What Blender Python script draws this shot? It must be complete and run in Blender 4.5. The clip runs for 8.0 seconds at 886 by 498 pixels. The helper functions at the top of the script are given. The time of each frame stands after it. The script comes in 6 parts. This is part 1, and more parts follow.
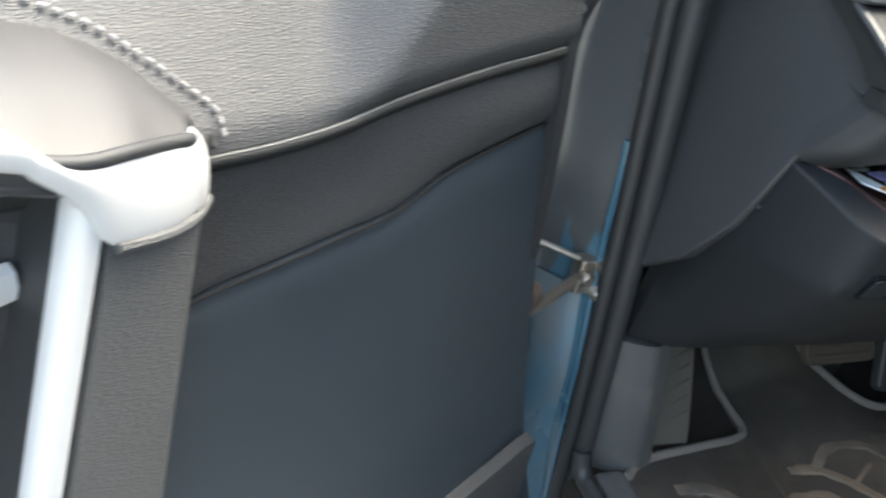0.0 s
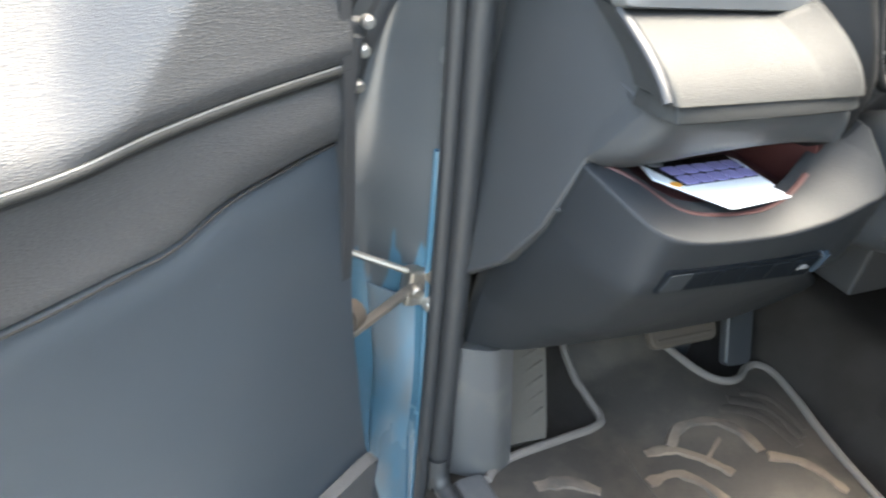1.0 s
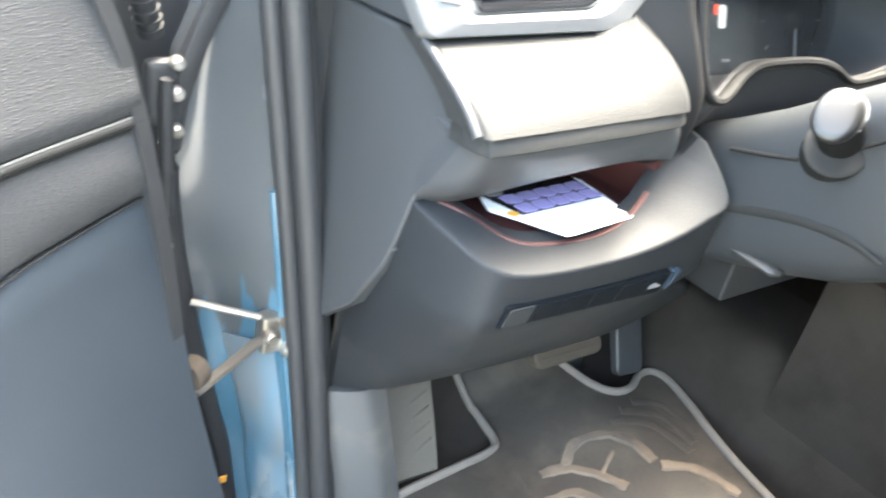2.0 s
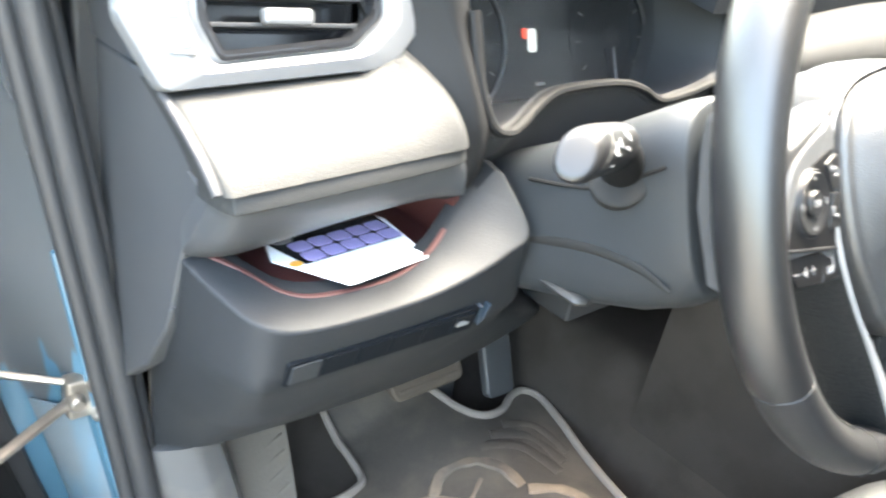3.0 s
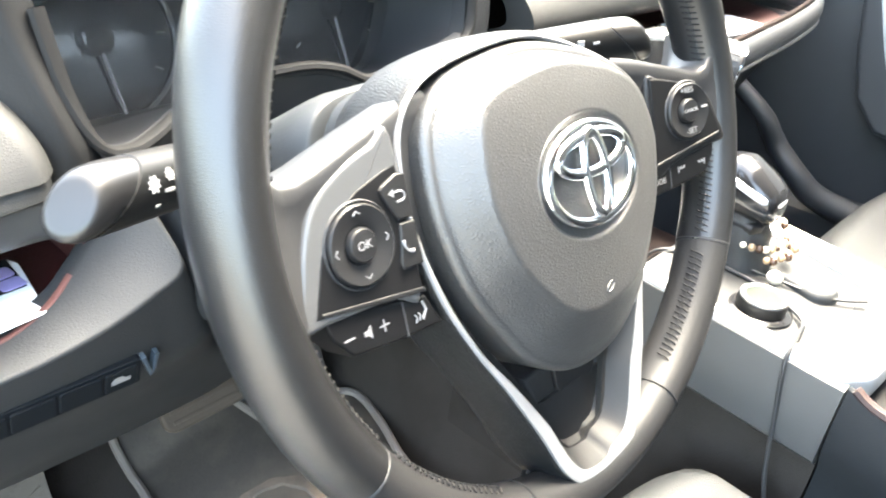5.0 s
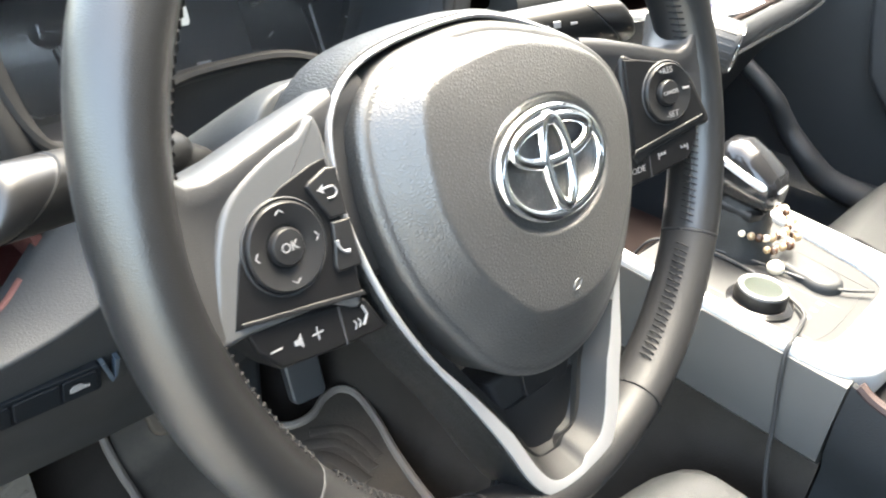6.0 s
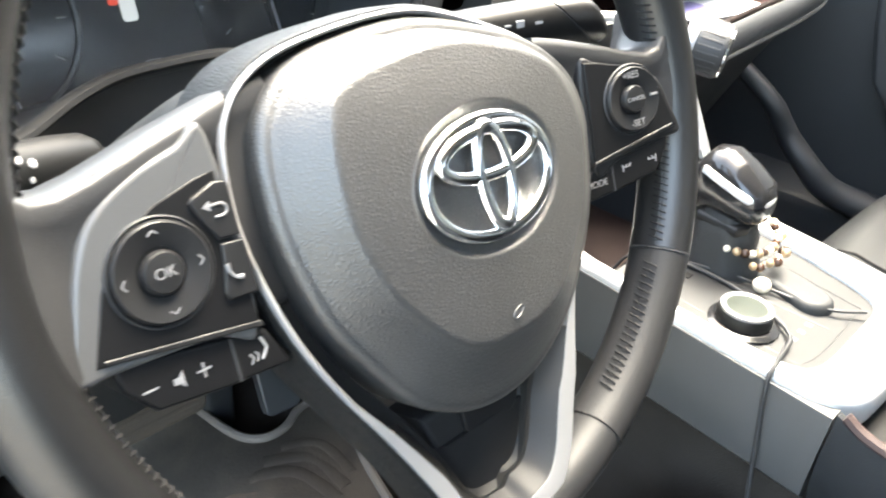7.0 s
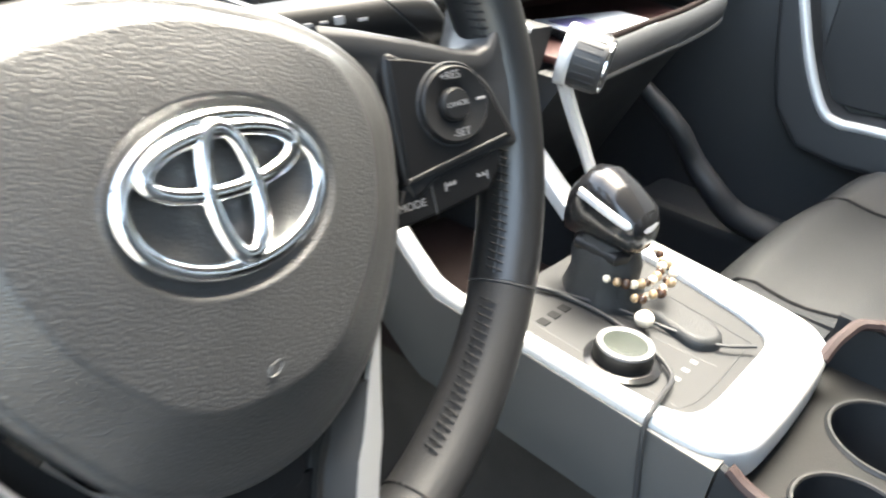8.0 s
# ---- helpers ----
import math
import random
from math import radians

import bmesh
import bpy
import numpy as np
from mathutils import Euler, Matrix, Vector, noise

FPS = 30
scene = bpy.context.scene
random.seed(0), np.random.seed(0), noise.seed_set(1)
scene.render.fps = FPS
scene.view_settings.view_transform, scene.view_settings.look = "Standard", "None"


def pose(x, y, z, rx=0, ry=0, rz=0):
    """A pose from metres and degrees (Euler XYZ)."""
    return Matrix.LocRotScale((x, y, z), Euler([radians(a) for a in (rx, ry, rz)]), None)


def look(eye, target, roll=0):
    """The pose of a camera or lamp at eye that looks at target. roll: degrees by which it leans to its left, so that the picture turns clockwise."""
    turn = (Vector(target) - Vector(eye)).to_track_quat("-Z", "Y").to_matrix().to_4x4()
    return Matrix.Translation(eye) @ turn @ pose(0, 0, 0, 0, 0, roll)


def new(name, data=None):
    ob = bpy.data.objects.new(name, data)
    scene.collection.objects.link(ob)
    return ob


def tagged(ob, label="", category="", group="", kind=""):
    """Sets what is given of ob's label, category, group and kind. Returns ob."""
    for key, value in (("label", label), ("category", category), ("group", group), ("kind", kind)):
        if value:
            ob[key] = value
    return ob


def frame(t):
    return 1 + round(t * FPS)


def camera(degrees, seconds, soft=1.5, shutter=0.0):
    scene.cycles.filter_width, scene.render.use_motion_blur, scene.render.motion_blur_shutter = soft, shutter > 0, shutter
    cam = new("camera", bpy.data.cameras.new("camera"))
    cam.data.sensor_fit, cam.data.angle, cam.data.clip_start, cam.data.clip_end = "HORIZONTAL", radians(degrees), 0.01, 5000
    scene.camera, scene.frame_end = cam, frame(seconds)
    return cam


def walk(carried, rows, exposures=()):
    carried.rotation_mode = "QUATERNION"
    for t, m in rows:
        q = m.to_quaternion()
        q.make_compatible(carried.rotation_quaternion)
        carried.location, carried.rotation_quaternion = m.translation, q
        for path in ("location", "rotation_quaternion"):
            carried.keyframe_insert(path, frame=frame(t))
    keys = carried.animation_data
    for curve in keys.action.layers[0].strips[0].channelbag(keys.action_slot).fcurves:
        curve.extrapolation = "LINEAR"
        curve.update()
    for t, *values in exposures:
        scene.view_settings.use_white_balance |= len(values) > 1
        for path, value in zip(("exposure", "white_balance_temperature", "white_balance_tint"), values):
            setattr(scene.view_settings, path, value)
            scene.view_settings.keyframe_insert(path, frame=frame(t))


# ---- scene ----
cam = camera(58.0, 8.0, soft=2.0, shutter=0.6)
# seconds, metres, degrees
PATH = [
    (0.0, -0.752, -0.099, 1.0575, 57.67, -12.06, -19.98),
    (0.5, -0.7149, -0.1046, 1.0718, 58.21, -11.75, -24.01),
    (1.0, -0.6804, -0.109, 1.0799, 59.22, -11.39, -28.42),
    (2.5, -0.5573, -0.1182, 1.1146, 61.92, -9.34, -37.86),
    (3.0, -0.5061, -0.1465, 1.1283, 62.53, -8.81, -40.58),
    (3.5, -0.4622, -0.1652, 1.1262, 60.9, -7.77, -42.16),
    (4.0, -0.3999, -0.1655, 1.1418, 58.51, -5.15, -47.83),
    (4.5, -0.338, -0.1845, 1.1505, 59.86, -5.8, -47.17),
    (6.0, -0.2615, -0.2018, 1.1404, 59.05, -3.71, -46.19),
    (6.5, -0.2377, -0.2001, 1.1371, 58.73, -3.7, -46.2),
    (7.0, -0.2138, -0.2015, 1.1317, 59.05, -4.08, -45.25),
    (7.5, -0.1738, -0.2052, 1.1258, 59.4, -6.31, -47.27),
    (8.0, -0.1267, -0.2059, 1.1036, 61.51, -5.68, -49.37),
]
# seconds, stops, kelvin, tint
EXPOSURE = [(0.0, 3.75, 7600, 1), (0.5, 4.38, 7700, 2), (1.0, 5.0, 7850, 2), (2.5, 5.92, 8000, 2), (3.0, 5.87, 8000, 2), (4.0, 5.77, 7950, 2), (4.5, 5.80, 7950, 2), (6.0, 5.10, 7950, 2), (7.5, 4.87, 7800, 2), (8.0, 4.50, 7700, 2)]
walk(cam, [(t, pose(x, y, z, rx, ry, rz)) for t, x, y, z, rx, ry, rz in PATH], EXPOSURE)

# ---- light ----
world = bpy.data.worlds.new("sky")
scene.world = world
world.use_nodes = True
wn = world.node_tree.nodes
sky = wn.new("ShaderNodeTexSky")
sky.sky_type, sky.sun_disc = "NISHITA", False
sky.sun_elevation, sky.sun_rotation = radians(69), radians(69)
sky.dust_density, sky.air_density = 5.0, 1.0
world.node_tree.links.new(sky.outputs[0], wn["Background"].inputs[0])
wn["Background"].inputs[1].default_value = 0.15
sun = new("sun", bpy.data.lights.new("sun", "SUN"))
sun.data.energy, sun.data.angle, sun.data.color = 0.95, radians(25), (0.755, 0.845, 1.0)
sun.matrix_world = look((3.2, 1.2, 9), (0, 0, 0))


# ---- materials ----
def material(name, base, rough=0.5, metal=0.0, vary=0.15, grain="noise", size=300.0, bump=0.15, coat=0.0, stretch=(1, 1, 1), spec=0.5, dirt_or_glare=None, cover=0.40):
    """A surface with two scales of colour variation and a fine relief; size is grains per metre."""
    m = bpy.data.materials.new(name)
    m.use_nodes = True
    nt = m.node_tree
    n, link = nt.nodes, nt.links.new
    p = n["Principled BSDF"]
    p.inputs["Roughness"].default_value = rough
    p.inputs["Metallic"].default_value = metal
    p.inputs["Coat Weight"].default_value = coat
    p.inputs["Coat Roughness"].default_value = 0.08
    p.inputs["Specular IOR Level"].default_value = spec
    tc = n.new("ShaderNodeTexCoord")
    mp = n.new("ShaderNodeMapping")
    mp.inputs["Scale"].default_value = stretch
    link(tc.outputs["Object"], mp.inputs[0])
    big = n.new("ShaderNodeTexNoise")
    big.inputs["Scale"].default_value, big.inputs["Detail"].default_value = 9.0, 5.0
    link(mp.outputs[0], big.inputs["Vector"])
    if grain == "leather":
        tex = n.new("ShaderNodeTexVoronoi")
        tex.feature = "DISTANCE_TO_EDGE"
        tex.inputs["Scale"].default_value = size
        tex.inputs["Randomness"].default_value = 0.95
        out = tex.outputs["Distance"]
        warp = n.new("ShaderNodeTexNoise")
        warp.inputs["Scale"].default_value = size * 0.6
        link(mp.outputs[0], warp.inputs["Vector"])
        mixv = n.new("ShaderNodeVectorMath")
        mixv.operation = "MULTIPLY_ADD"
        mixv.inputs[1].default_value = (0.25 / size,) * 3
        link(warp.outputs["Color"], mixv.inputs[0])
        link(mp.outputs[0], mixv.inputs[2])
        link(mixv.outputs[0], tex.inputs["Vector"])
        ramp = n.new("ShaderNodeMapRange")
        ramp.inputs[1].default_value, ramp.inputs[2].default_value = 0.0, 0.40
        link(out, ramp.inputs[0])
        out = ramp.outputs[0]
    else:
        tex = n.new("ShaderNodeTexNoise")
        tex.inputs["Scale"].default_value, tex.inputs["Detail"].default_value = size, 3.0
        link(mp.outputs[0], tex.inputs["Vector"])
        out = tex.outputs["Fac"]
    mix = n.new("ShaderNodeMix")
    mix.data_type = "RGBA"
    mix.inputs["A"].default_value = (*[c * (1 - vary) for c in base], 1)
    mix.inputs["B"].default_value = (*[min(1, c * (1 + vary)) for c in base], 1)
    add = n.new("ShaderNodeMath")
    add.operation = "MULTIPLY_ADD"
    add.inputs[1].default_value = 0.35
    link(out, add.inputs[0])
    scale = n.new("ShaderNodeMath")
    scale.operation = "MULTIPLY"
    scale.inputs[1].default_value = 0.65
    link(big.outputs["Fac"], scale.inputs[0])
    link(scale.outputs[0], add.inputs[2])
    link(add.outputs[0], mix.inputs["Factor"])
    colour = mix.outputs["Result"]
    if dirt_or_glare:
        spots = n.new("ShaderNodeTexNoise")
        spots.inputs["Scale"].default_value, spots.inputs["Detail"].default_value = 14.0, 8.0
        link(mp.outputs[0], spots.inputs["Vector"])
        cut = n.new("ShaderNodeMapRange")
        cut.inputs[1].default_value, cut.inputs[2].default_value = cover, cover + 0.16
        cut.inputs[4].default_value = dirt_or_glare[3]
        link(spots.outputs["Fac"], cut.inputs[0])
        m2 = n.new("ShaderNodeMix")
        m2.data_type = "RGBA"
        m2.inputs["B"].default_value = (*dirt_or_glare[:3], 1)
        link(cut.outputs[0], m2.inputs["Factor"])
        link(colour, m2.inputs["A"])
        colour = m2.outputs["Result"]
    link(colour, p.inputs["Base Color"])
    rr = n.new("ShaderNodeMapRange")
    rr.inputs[3].default_value, rr.inputs[4].default_value = max(0.02, rough * 0.8), min(1, rough * 1.2)
    link(big.outputs["Fac"], rr.inputs[0])
    link(rr.outputs[0], p.inputs["Roughness"])
    if bump:
        b = n.new("ShaderNodeBump")
        b.inputs["Strength"].default_value = bump
        b.inputs["Distance"].default_value = 0.0006
        link(out, b.inputs["Height"])
        link(b.outputs[0], p.inputs["Normal"])
    return m


def glow(name, colour, strength):
    m = bpy.data.materials.new(name)
    m.use_nodes = True
    p = m.node_tree.nodes["Principled BSDF"]
    p.inputs["Base Color"].default_value = (*[c * 0.5 for c in colour], 1)
    p.inputs["Emission Color"].default_value = (*colour, 1)
    p.inputs["Emission Strength"].default_value = strength
    return m


PLASTIC = material("dash plastic", (0.0155, 0.017, 0.019), 0.54, bump=0.4, size=900, spec=0.16)
PLASTIC2 = material("hard trim plastic", (0.033, 0.035, 0.038), 0.45, bump=0.25, size=1100)
DARK = material("dark plastic", (0.017, 0.018, 0.020), 0.55, bump=0.2, size=800, spec=0.4)
GLOSS = material("glossy black plastic", (0.012, 0.012, 0.013), 0.16, bump=0.02, size=400, vary=0.3)
BUTTON = material("satin black button", (0.0085, 0.0085, 0.0092), 0.42, bump=0.06, size=900, spec=0.28)
LEATHER = material("black dash leather", (0.0155, 0.016, 0.016), 0.62, grain="leather", size=700, bump=0.3, spec=0.25)
LEATHER_DOOR = material("black door leather", (0.031, 0.032, 0.034), 0.56, grain="leather", size=560, bump=0.5, stretch=(0.40, 1, 1.2), spec=0.35)
LEATHER_ARM = material("grey armrest leather", (0.021, 0.021, 0.023), 0.52, grain="leather", size=900, bump=0.12)
LEATHER_BAG = material("grained airbag cover", (0.0215, 0.0215, 0.0222), 0.46, grain="leather", size=600, bump=0.25, spec=0.85, vary=0.4)
LEATHER_RIM = material("worn rim leather", (0.0062, 0.0062, 0.0067), 0.34, grain="leather", size=1000, bump=0.12, vary=0.3, spec=0.62)
LOWER_RIM = material("matt lower rim leather", (0.0105, 0.0105, 0.0112), 0.52, grain="leather", size=900, bump=0.12, vary=0.3, spec=0.25)
LEATHER_RIM_B = material("black grained hub leather", (0.008, 0.0085, 0.009), 0.45, grain="leather", size=700, bump=0.5, vary=0.4, spec=0.22)
SEATHIDE = material("seat leather", (0.0235, 0.0248, 0.0262), 0.52, grain="leather", size=600, bump=0.35, spec=0.28)
SILVER = material("satin silver paint", (0.58, 0.59, 0.60), 0.34, metal=0.35, bump=0.03, size=600, vary=0.05)
SATIN = material("satin silver trim", (0.27, 0.27, 0.278), 0.40, metal=0.5, bump=0.02, size=600, vary=0.05)
CHROME = material("chrome", (0.78, 0.79, 0.80), 0.07, metal=1.0, bump=0.0, vary=0.03)
STEEL = material("zinc plated steel", (0.36, 0.35, 0.33), 0.42, metal=0.85, bump=0.3, size=300, dirt_or_glare=(0.16, 0.13, 0.10, 0.7))
BLUE = material("blue body paint", (0.060, 0.140, 0.200), 0.28, bump=0.06, size=120, coat=0.5, vary=0.1, dirt_or_glare=(0.115, 0.135, 0.152, 0.90), cover=0.36)
RUBBER = material("weather seal rubber", (0.017, 0.018, 0.020), 0.55, bump=0.2, size=500)
CARPET = material("footwell carpet", (0.024, 0.0205, 0.018), 0.95, bump=1.0, size=700, vary=0.45, dirt_or_glare=(0.045, 0.040, 0.036, 0.3), spec=0.05)
MAT = material("rubber mat", (0.043, 0.037, 0.032), 0.62, bump=0.6, size=260, vary=0.35, dirt_or_glare=(0.085, 0.071, 0.057, 0.5), cover=0.47, spec=0.3)
SAND = material("sandy mat patch", (0.155, 0.120, 0.091), 0.85, bump=0.8, size=350, vary=0.4, spec=0.2, dirt_or_glare=(0.07, 0.062, 0.055, 0.9), cover=0.48)
PIPING = material("grey mat piping", (0.15, 0.13, 0.115), 0.8, bump=0.6, size=700, spec=0.2)
PEDALPAD = material("brown dusty pedal rubber", (0.050, 0.040, 0.032), 0.8, bump=0.7, size=300, vary=0.3, spec=0.2)
WORN = material("dusty rubber pad", (0.078, 0.067, 0.056), 0.75, bump=0.7, size=300, vary=0.3)
RED = material("red tray lining", (0.040, 0.010, 0.009), 0.55, bump=0.5, size=600)
BROWN = material("brown rubber lining", (0.010, 0.0060, 0.0056), 0.8, spec=0.12, bump=0.5, size=500)
THREAD = material("grey stitching thread", (0.17, 0.165, 0.165), 0.7, bump=0.4, size=1500)
THREAD_D = material("black stitching thread", (0.010, 0.010, 0.0105), 0.7, bump=0.4, size=1500, spec=0.15)
THREAD_M = material("mid grey stitching thread", (0.10, 0.10, 0.10), 0.7, bump=0.4, size=1500)
SIDEGREY = material("satin grey side plastic", (0.042, 0.043, 0.044), 0.42, bump=0.25, size=900, spec=0.6)
CONSOLE = material("satin console panel", (0.0225, 0.0232, 0.0243), 0.55, bump=0.2, size=900, spec=0.25)
SWITCH = material("blue-black switch plastic", (0.0028, 0.0042, 0.0060), 0.6, bump=0.1, size=900, spec=0.10)
PRINT = material("white symbol paint", (0.14, 0.14, 0.145), 0.5, bump=0.0, vary=0.05)
PAPER = material("white card", (0.78, 0.80, 0.83), 0.6, bump=0.1, size=300, vary=0.04)
PURPLE = material("violet print", (0.27, 0.24, 0.47), 0.5, bump=0.05, vary=0.25)
ORANGE = material("orange print", (0.75, 0.33, 0.05), 0.5, bump=0.0)
SCREEN = material("dark display glass", (0.008, 0.009, 0.010), 0.10, bump=0.0, vary=0.2)
PANELGREY = material("grey display face", (0.016, 0.017, 0.0185), 0.2, bump=0.0)
BEADS = material("gold and brown beads", (0.33, 0.235, 0.145), 0.3, bump=0.2, size=200, vary=0.6, metal=0.3)
BEADS_W = material("cream beads", (0.7, 0.62, 0.5), 0.35, bump=0.2, size=200, vary=0.3)
HEADLINER = material("grey headliner cloth", (0.35, 0.35, 0.34), 0.95, bump=0.5, size=700, spec=0.1)
GROUND = material("concrete ground", (0.13, 0.127, 0.12), 0.9, bump=0.6, size=60, vary=0.2)
LIT_WHITE = glow("lit white symbol", (0.8, 0.85, 0.9), 0.022)
LIT_RED = glow("lit red symbol", (0.9, 0.1, 0.06), 0.025)
BEADS_D = material("dark brown beads", (0.05, 0.025, 0.015), 0.25, bump=0.1, size=200)
DIALFACE = material("pale green grey dial face", (0.028, 0.034, 0.029), 0.25, metal=0.2, bump=0.0)
RIMBROWN = material("dark brown rubber edge", (0.034, 0.021, 0.020), 0.65, bump=0.4, size=500, spec=0.3)
REDEDGE = material("red rubber edge", (0.060, 0.020, 0.017), 0.6, bump=0.4, size=500)
DOORLOW = material("blue grey door plastic", (0.0195, 0.0255, 0.0325), 0.36, bump=0.25, size=1100, vary=0.18, spec=0.6)
HARDGREY = material("blue grey column plastic", (0.0145, 0.0168, 0.0192), 0.52, bump=0.3, size=1000, spec=0.28)
STALK = material("stalk plastic", (0.005, 0.0052, 0.0055), 0.45, bump=0.05, size=700, spec=0.2)
STALKCAP = material("smooth stalk cap", (0.007, 0.007, 0.0075), 0.32, bump=0.02, size=700, spec=0.4)
NOTCH = material("blue grey satin edge", (0.022, 0.034, 0.048), 0.4, bump=0.05, size=900)
PRINT_W = material("bright white symbol paint", (0.26, 0.26, 0.265), 0.5, bump=0.0, vary=0.05)
INKBLACK = material("deep black plastic", (0.0060, 0.0062, 0.0066), 0.6, bump=0.2, size=800, spec=0.14)
PADBLACK = material("matt black switch panel", (0.005, 0.005, 0.0055), 0.40, bump=0.04, size=900, spec=0.18)


def pane(name, colour, alpha, rough):
    m = bpy.data.materials.new(name)
    m.use_nodes = True
    p = m.node_tree.nodes["Principled BSDF"]
    p.inputs["Base Color"].default_value = (*colour, 1)
    p.inputs["Roughness"].default_value = rough
    p.inputs["Alpha"].default_value = alpha
    return m


def grey_reflection(name, blue, grey, low, high):
    """Blue paint turning grey between two heights, a reflection put into its colour, its border wavy and dripping."""
    m = material(name, blue, 0.26, bump=0.05, size=120, coat=0.5, vary=0.1)
    nt = m.node_tree
    n, link = nt.nodes, nt.links.new
    p = n["Principled BSDF"]
    old = p.inputs["Base Color"].links[0].from_socket
    tc = n.new("ShaderNodeTexCoord")
    mp = n.new("ShaderNodeMapping")
    mp.inputs["Scale"].default_value = (44, 44, 6)
    link(tc.outputs["Object"], mp.inputs[0])
    wave = n.new("ShaderNodeTexNoise")
    wave.inputs["Scale"].default_value, wave.inputs["Detail"].default_value = 1.0, 2.0
    link(mp.outputs[0], wave.inputs["Vector"])
    sep = n.new("ShaderNodeSeparateXYZ")
    link(tc.outputs["Object"], sep.inputs[0])
    lift = n.new("ShaderNodeMath")
    lift.operation = "MULTIPLY_ADD"
    lift.inputs[1].default_value = 0.26
    link(wave.outputs["Fac"], lift.inputs[0])
    link(sep.outputs["Z"], lift.inputs[2])
    cut = n.new("ShaderNodeMapRange")
    cut.inputs[1].default_value, cut.inputs[2].default_value = low + 0.13, high + 0.13
    link(lift.outputs[0], cut.inputs[0])
    mix = n.new("ShaderNodeMix")
    mix.data_type = "RGBA"
    mix.inputs["B"].default_value = (*grey, 1)
    link(cut.outputs[0], mix.inputs["Factor"])
    link(old, mix.inputs["A"])
    link(mix.outputs["Result"], p.inputs["Base Color"])
    return m


PANE = pane("tinted window glass", (0.01, 0.012, 0.012), 0.75, 0.05)
SCREENGLASS = pane("clear windscreen glass", (0.02, 0.025, 0.024), 0.14, 0.03)
# the faint grey veil stands in for the bright cabin reflected in the lens
LENS = pane("clear lens with grey haze", (0.055, 0.055, 0.056), 0.13, 0.22)
SOOT = material("black cavity lining", (0.011, 0.011, 0.011), 0.7, bump=0.3, size=700, vary=0.3, spec=0.2)
VENTSILVER = material("satin vent silver", (0.125, 0.127, 0.130), 0.40, metal=0.35, bump=0.03, size=600, vary=0.05)
DOORSILVER = material("bright silver door paint", (0.40, 0.405, 0.41), 0.40, metal=0.15, bump=0.03, size=600, vary=0.06)
POST = material("grained grey upright", (0.055, 0.056, 0.058), 0.5, grain="leather", size=620, bump=0.6, stretch=(0.45, 1, 1.2))
SILL = material("satin grey sill plastic", (0.070, 0.070, 0.071), 0.42, bump=0.25, size=900, vary=0.2, spec=0.4, dirt_or_glare=(0.15, 0.14, 0.125, 0.5), cover=0.5)
BLUE_EDGE = material("clean blue paint", (0.042, 0.105, 0.152), 0.26, bump=0.04, size=120, coat=0.5, vary=0.15)
# the grey above stands in for the door trim mirrored in glossy blue paint
PAINT = grey_reflection("blue paint with grey reflection", (0.045, 0.108, 0.152), (0.060, 0.065, 0.069), 0.690, 0.702)
# the upright grey streaks are sky glare on the paint, put into the colour
PRESSED = material("blue pressed sheet with grey glare", (0.060, 0.138, 0.195), 0.28, bump=0.06, size=160, coat=0.5, vary=0.15, dirt_or_glare=(0.11, 0.125, 0.135, 0.95), cover=0.44, stretch=(1, 1, 0.3))


# ---- mesh helpers ----
def part(name, bm, mat, parent=None, label="", sharp=40):
    me = bpy.data.meshes.new(name)
    bmesh.ops.recalc_face_normals(bm, faces=bm.faces)
    bm.to_mesh(me)
    bm.free()
    me.polygons.foreach_set("use_smooth", [True] * len(me.polygons))
    me.set_sharp_from_angle(angle=radians(sharp))
    me.materials.append(mat)
    ob = new(name, me)
    ob.parent = parent
    even = ob.modifiers.new("even shading", "WEIGHTED_NORMAL")
    even.keep_sharp = True
    if label:
        ob["label"] = label
    return ob


def thing(name, label, category, m=None, group="", kind=""):
    ob = new(name)
    ob.empty_display_size = 0.02
    if m is not None:
        ob.matrix_world = m
    return tagged(ob, label, category, group, kind)


def curve(points, count, closed=False):
    """A smooth line (Catmull-Rom) through the points, as count points."""
    pts = [Vector(p) for p in points]
    n, spans = len(pts), len(pts) if closed else len(pts) - 1
    out = []
    for k in range(count):
        f = k * spans / (count if closed else count - 1)
        i = min(int(f), spans - 1)
        t = f - i
        if closed:
            a, b, c, d = (pts[(i + j) % n] for j in (-1, 0, 1, 2))
        else:
            a, b, c, d = (pts[min(max(i + j, 0), n - 1)] for j in (-1, 0, 1, 2))
        out.append(0.5 * ((2 * b) + (c - a) * t + (2 * a - 5 * b + 4 * c - d) * t * t + (3 * b - a - 3 * c + d) * t ** 3))
    return out


def lerp_table(table, x):
    xs, ys = zip(*table)
    return float(np.interp(x, xs, ys))


def skin(loops, closed=True, caps=True, ends=False):
    """A mesh over a row of loops of as many points each; ends: the row of loops closes on itself."""
    bm = bmesh.new()
    rows = [[bm.verts.new(p) for p in loop] for loop in loops]
    n = len(rows[0])
    for a, b in zip(rows, rows[1:] + ([rows[0]] if ends else [])):
        for i in range(n if closed else n - 1):
            j = (i + 1) % n
            bm.faces.new((a[i], a[j], b[j], b[i]))
    if caps and closed and not ends:
        for row in (rows[0], rows[-1]):
            if len({tuple(v.co) for v in row}) > 2:
                bm.faces.new(row)
    bmesh.ops.remove_doubles(bm, verts=bm.verts, dist=1e-6)
    return bm


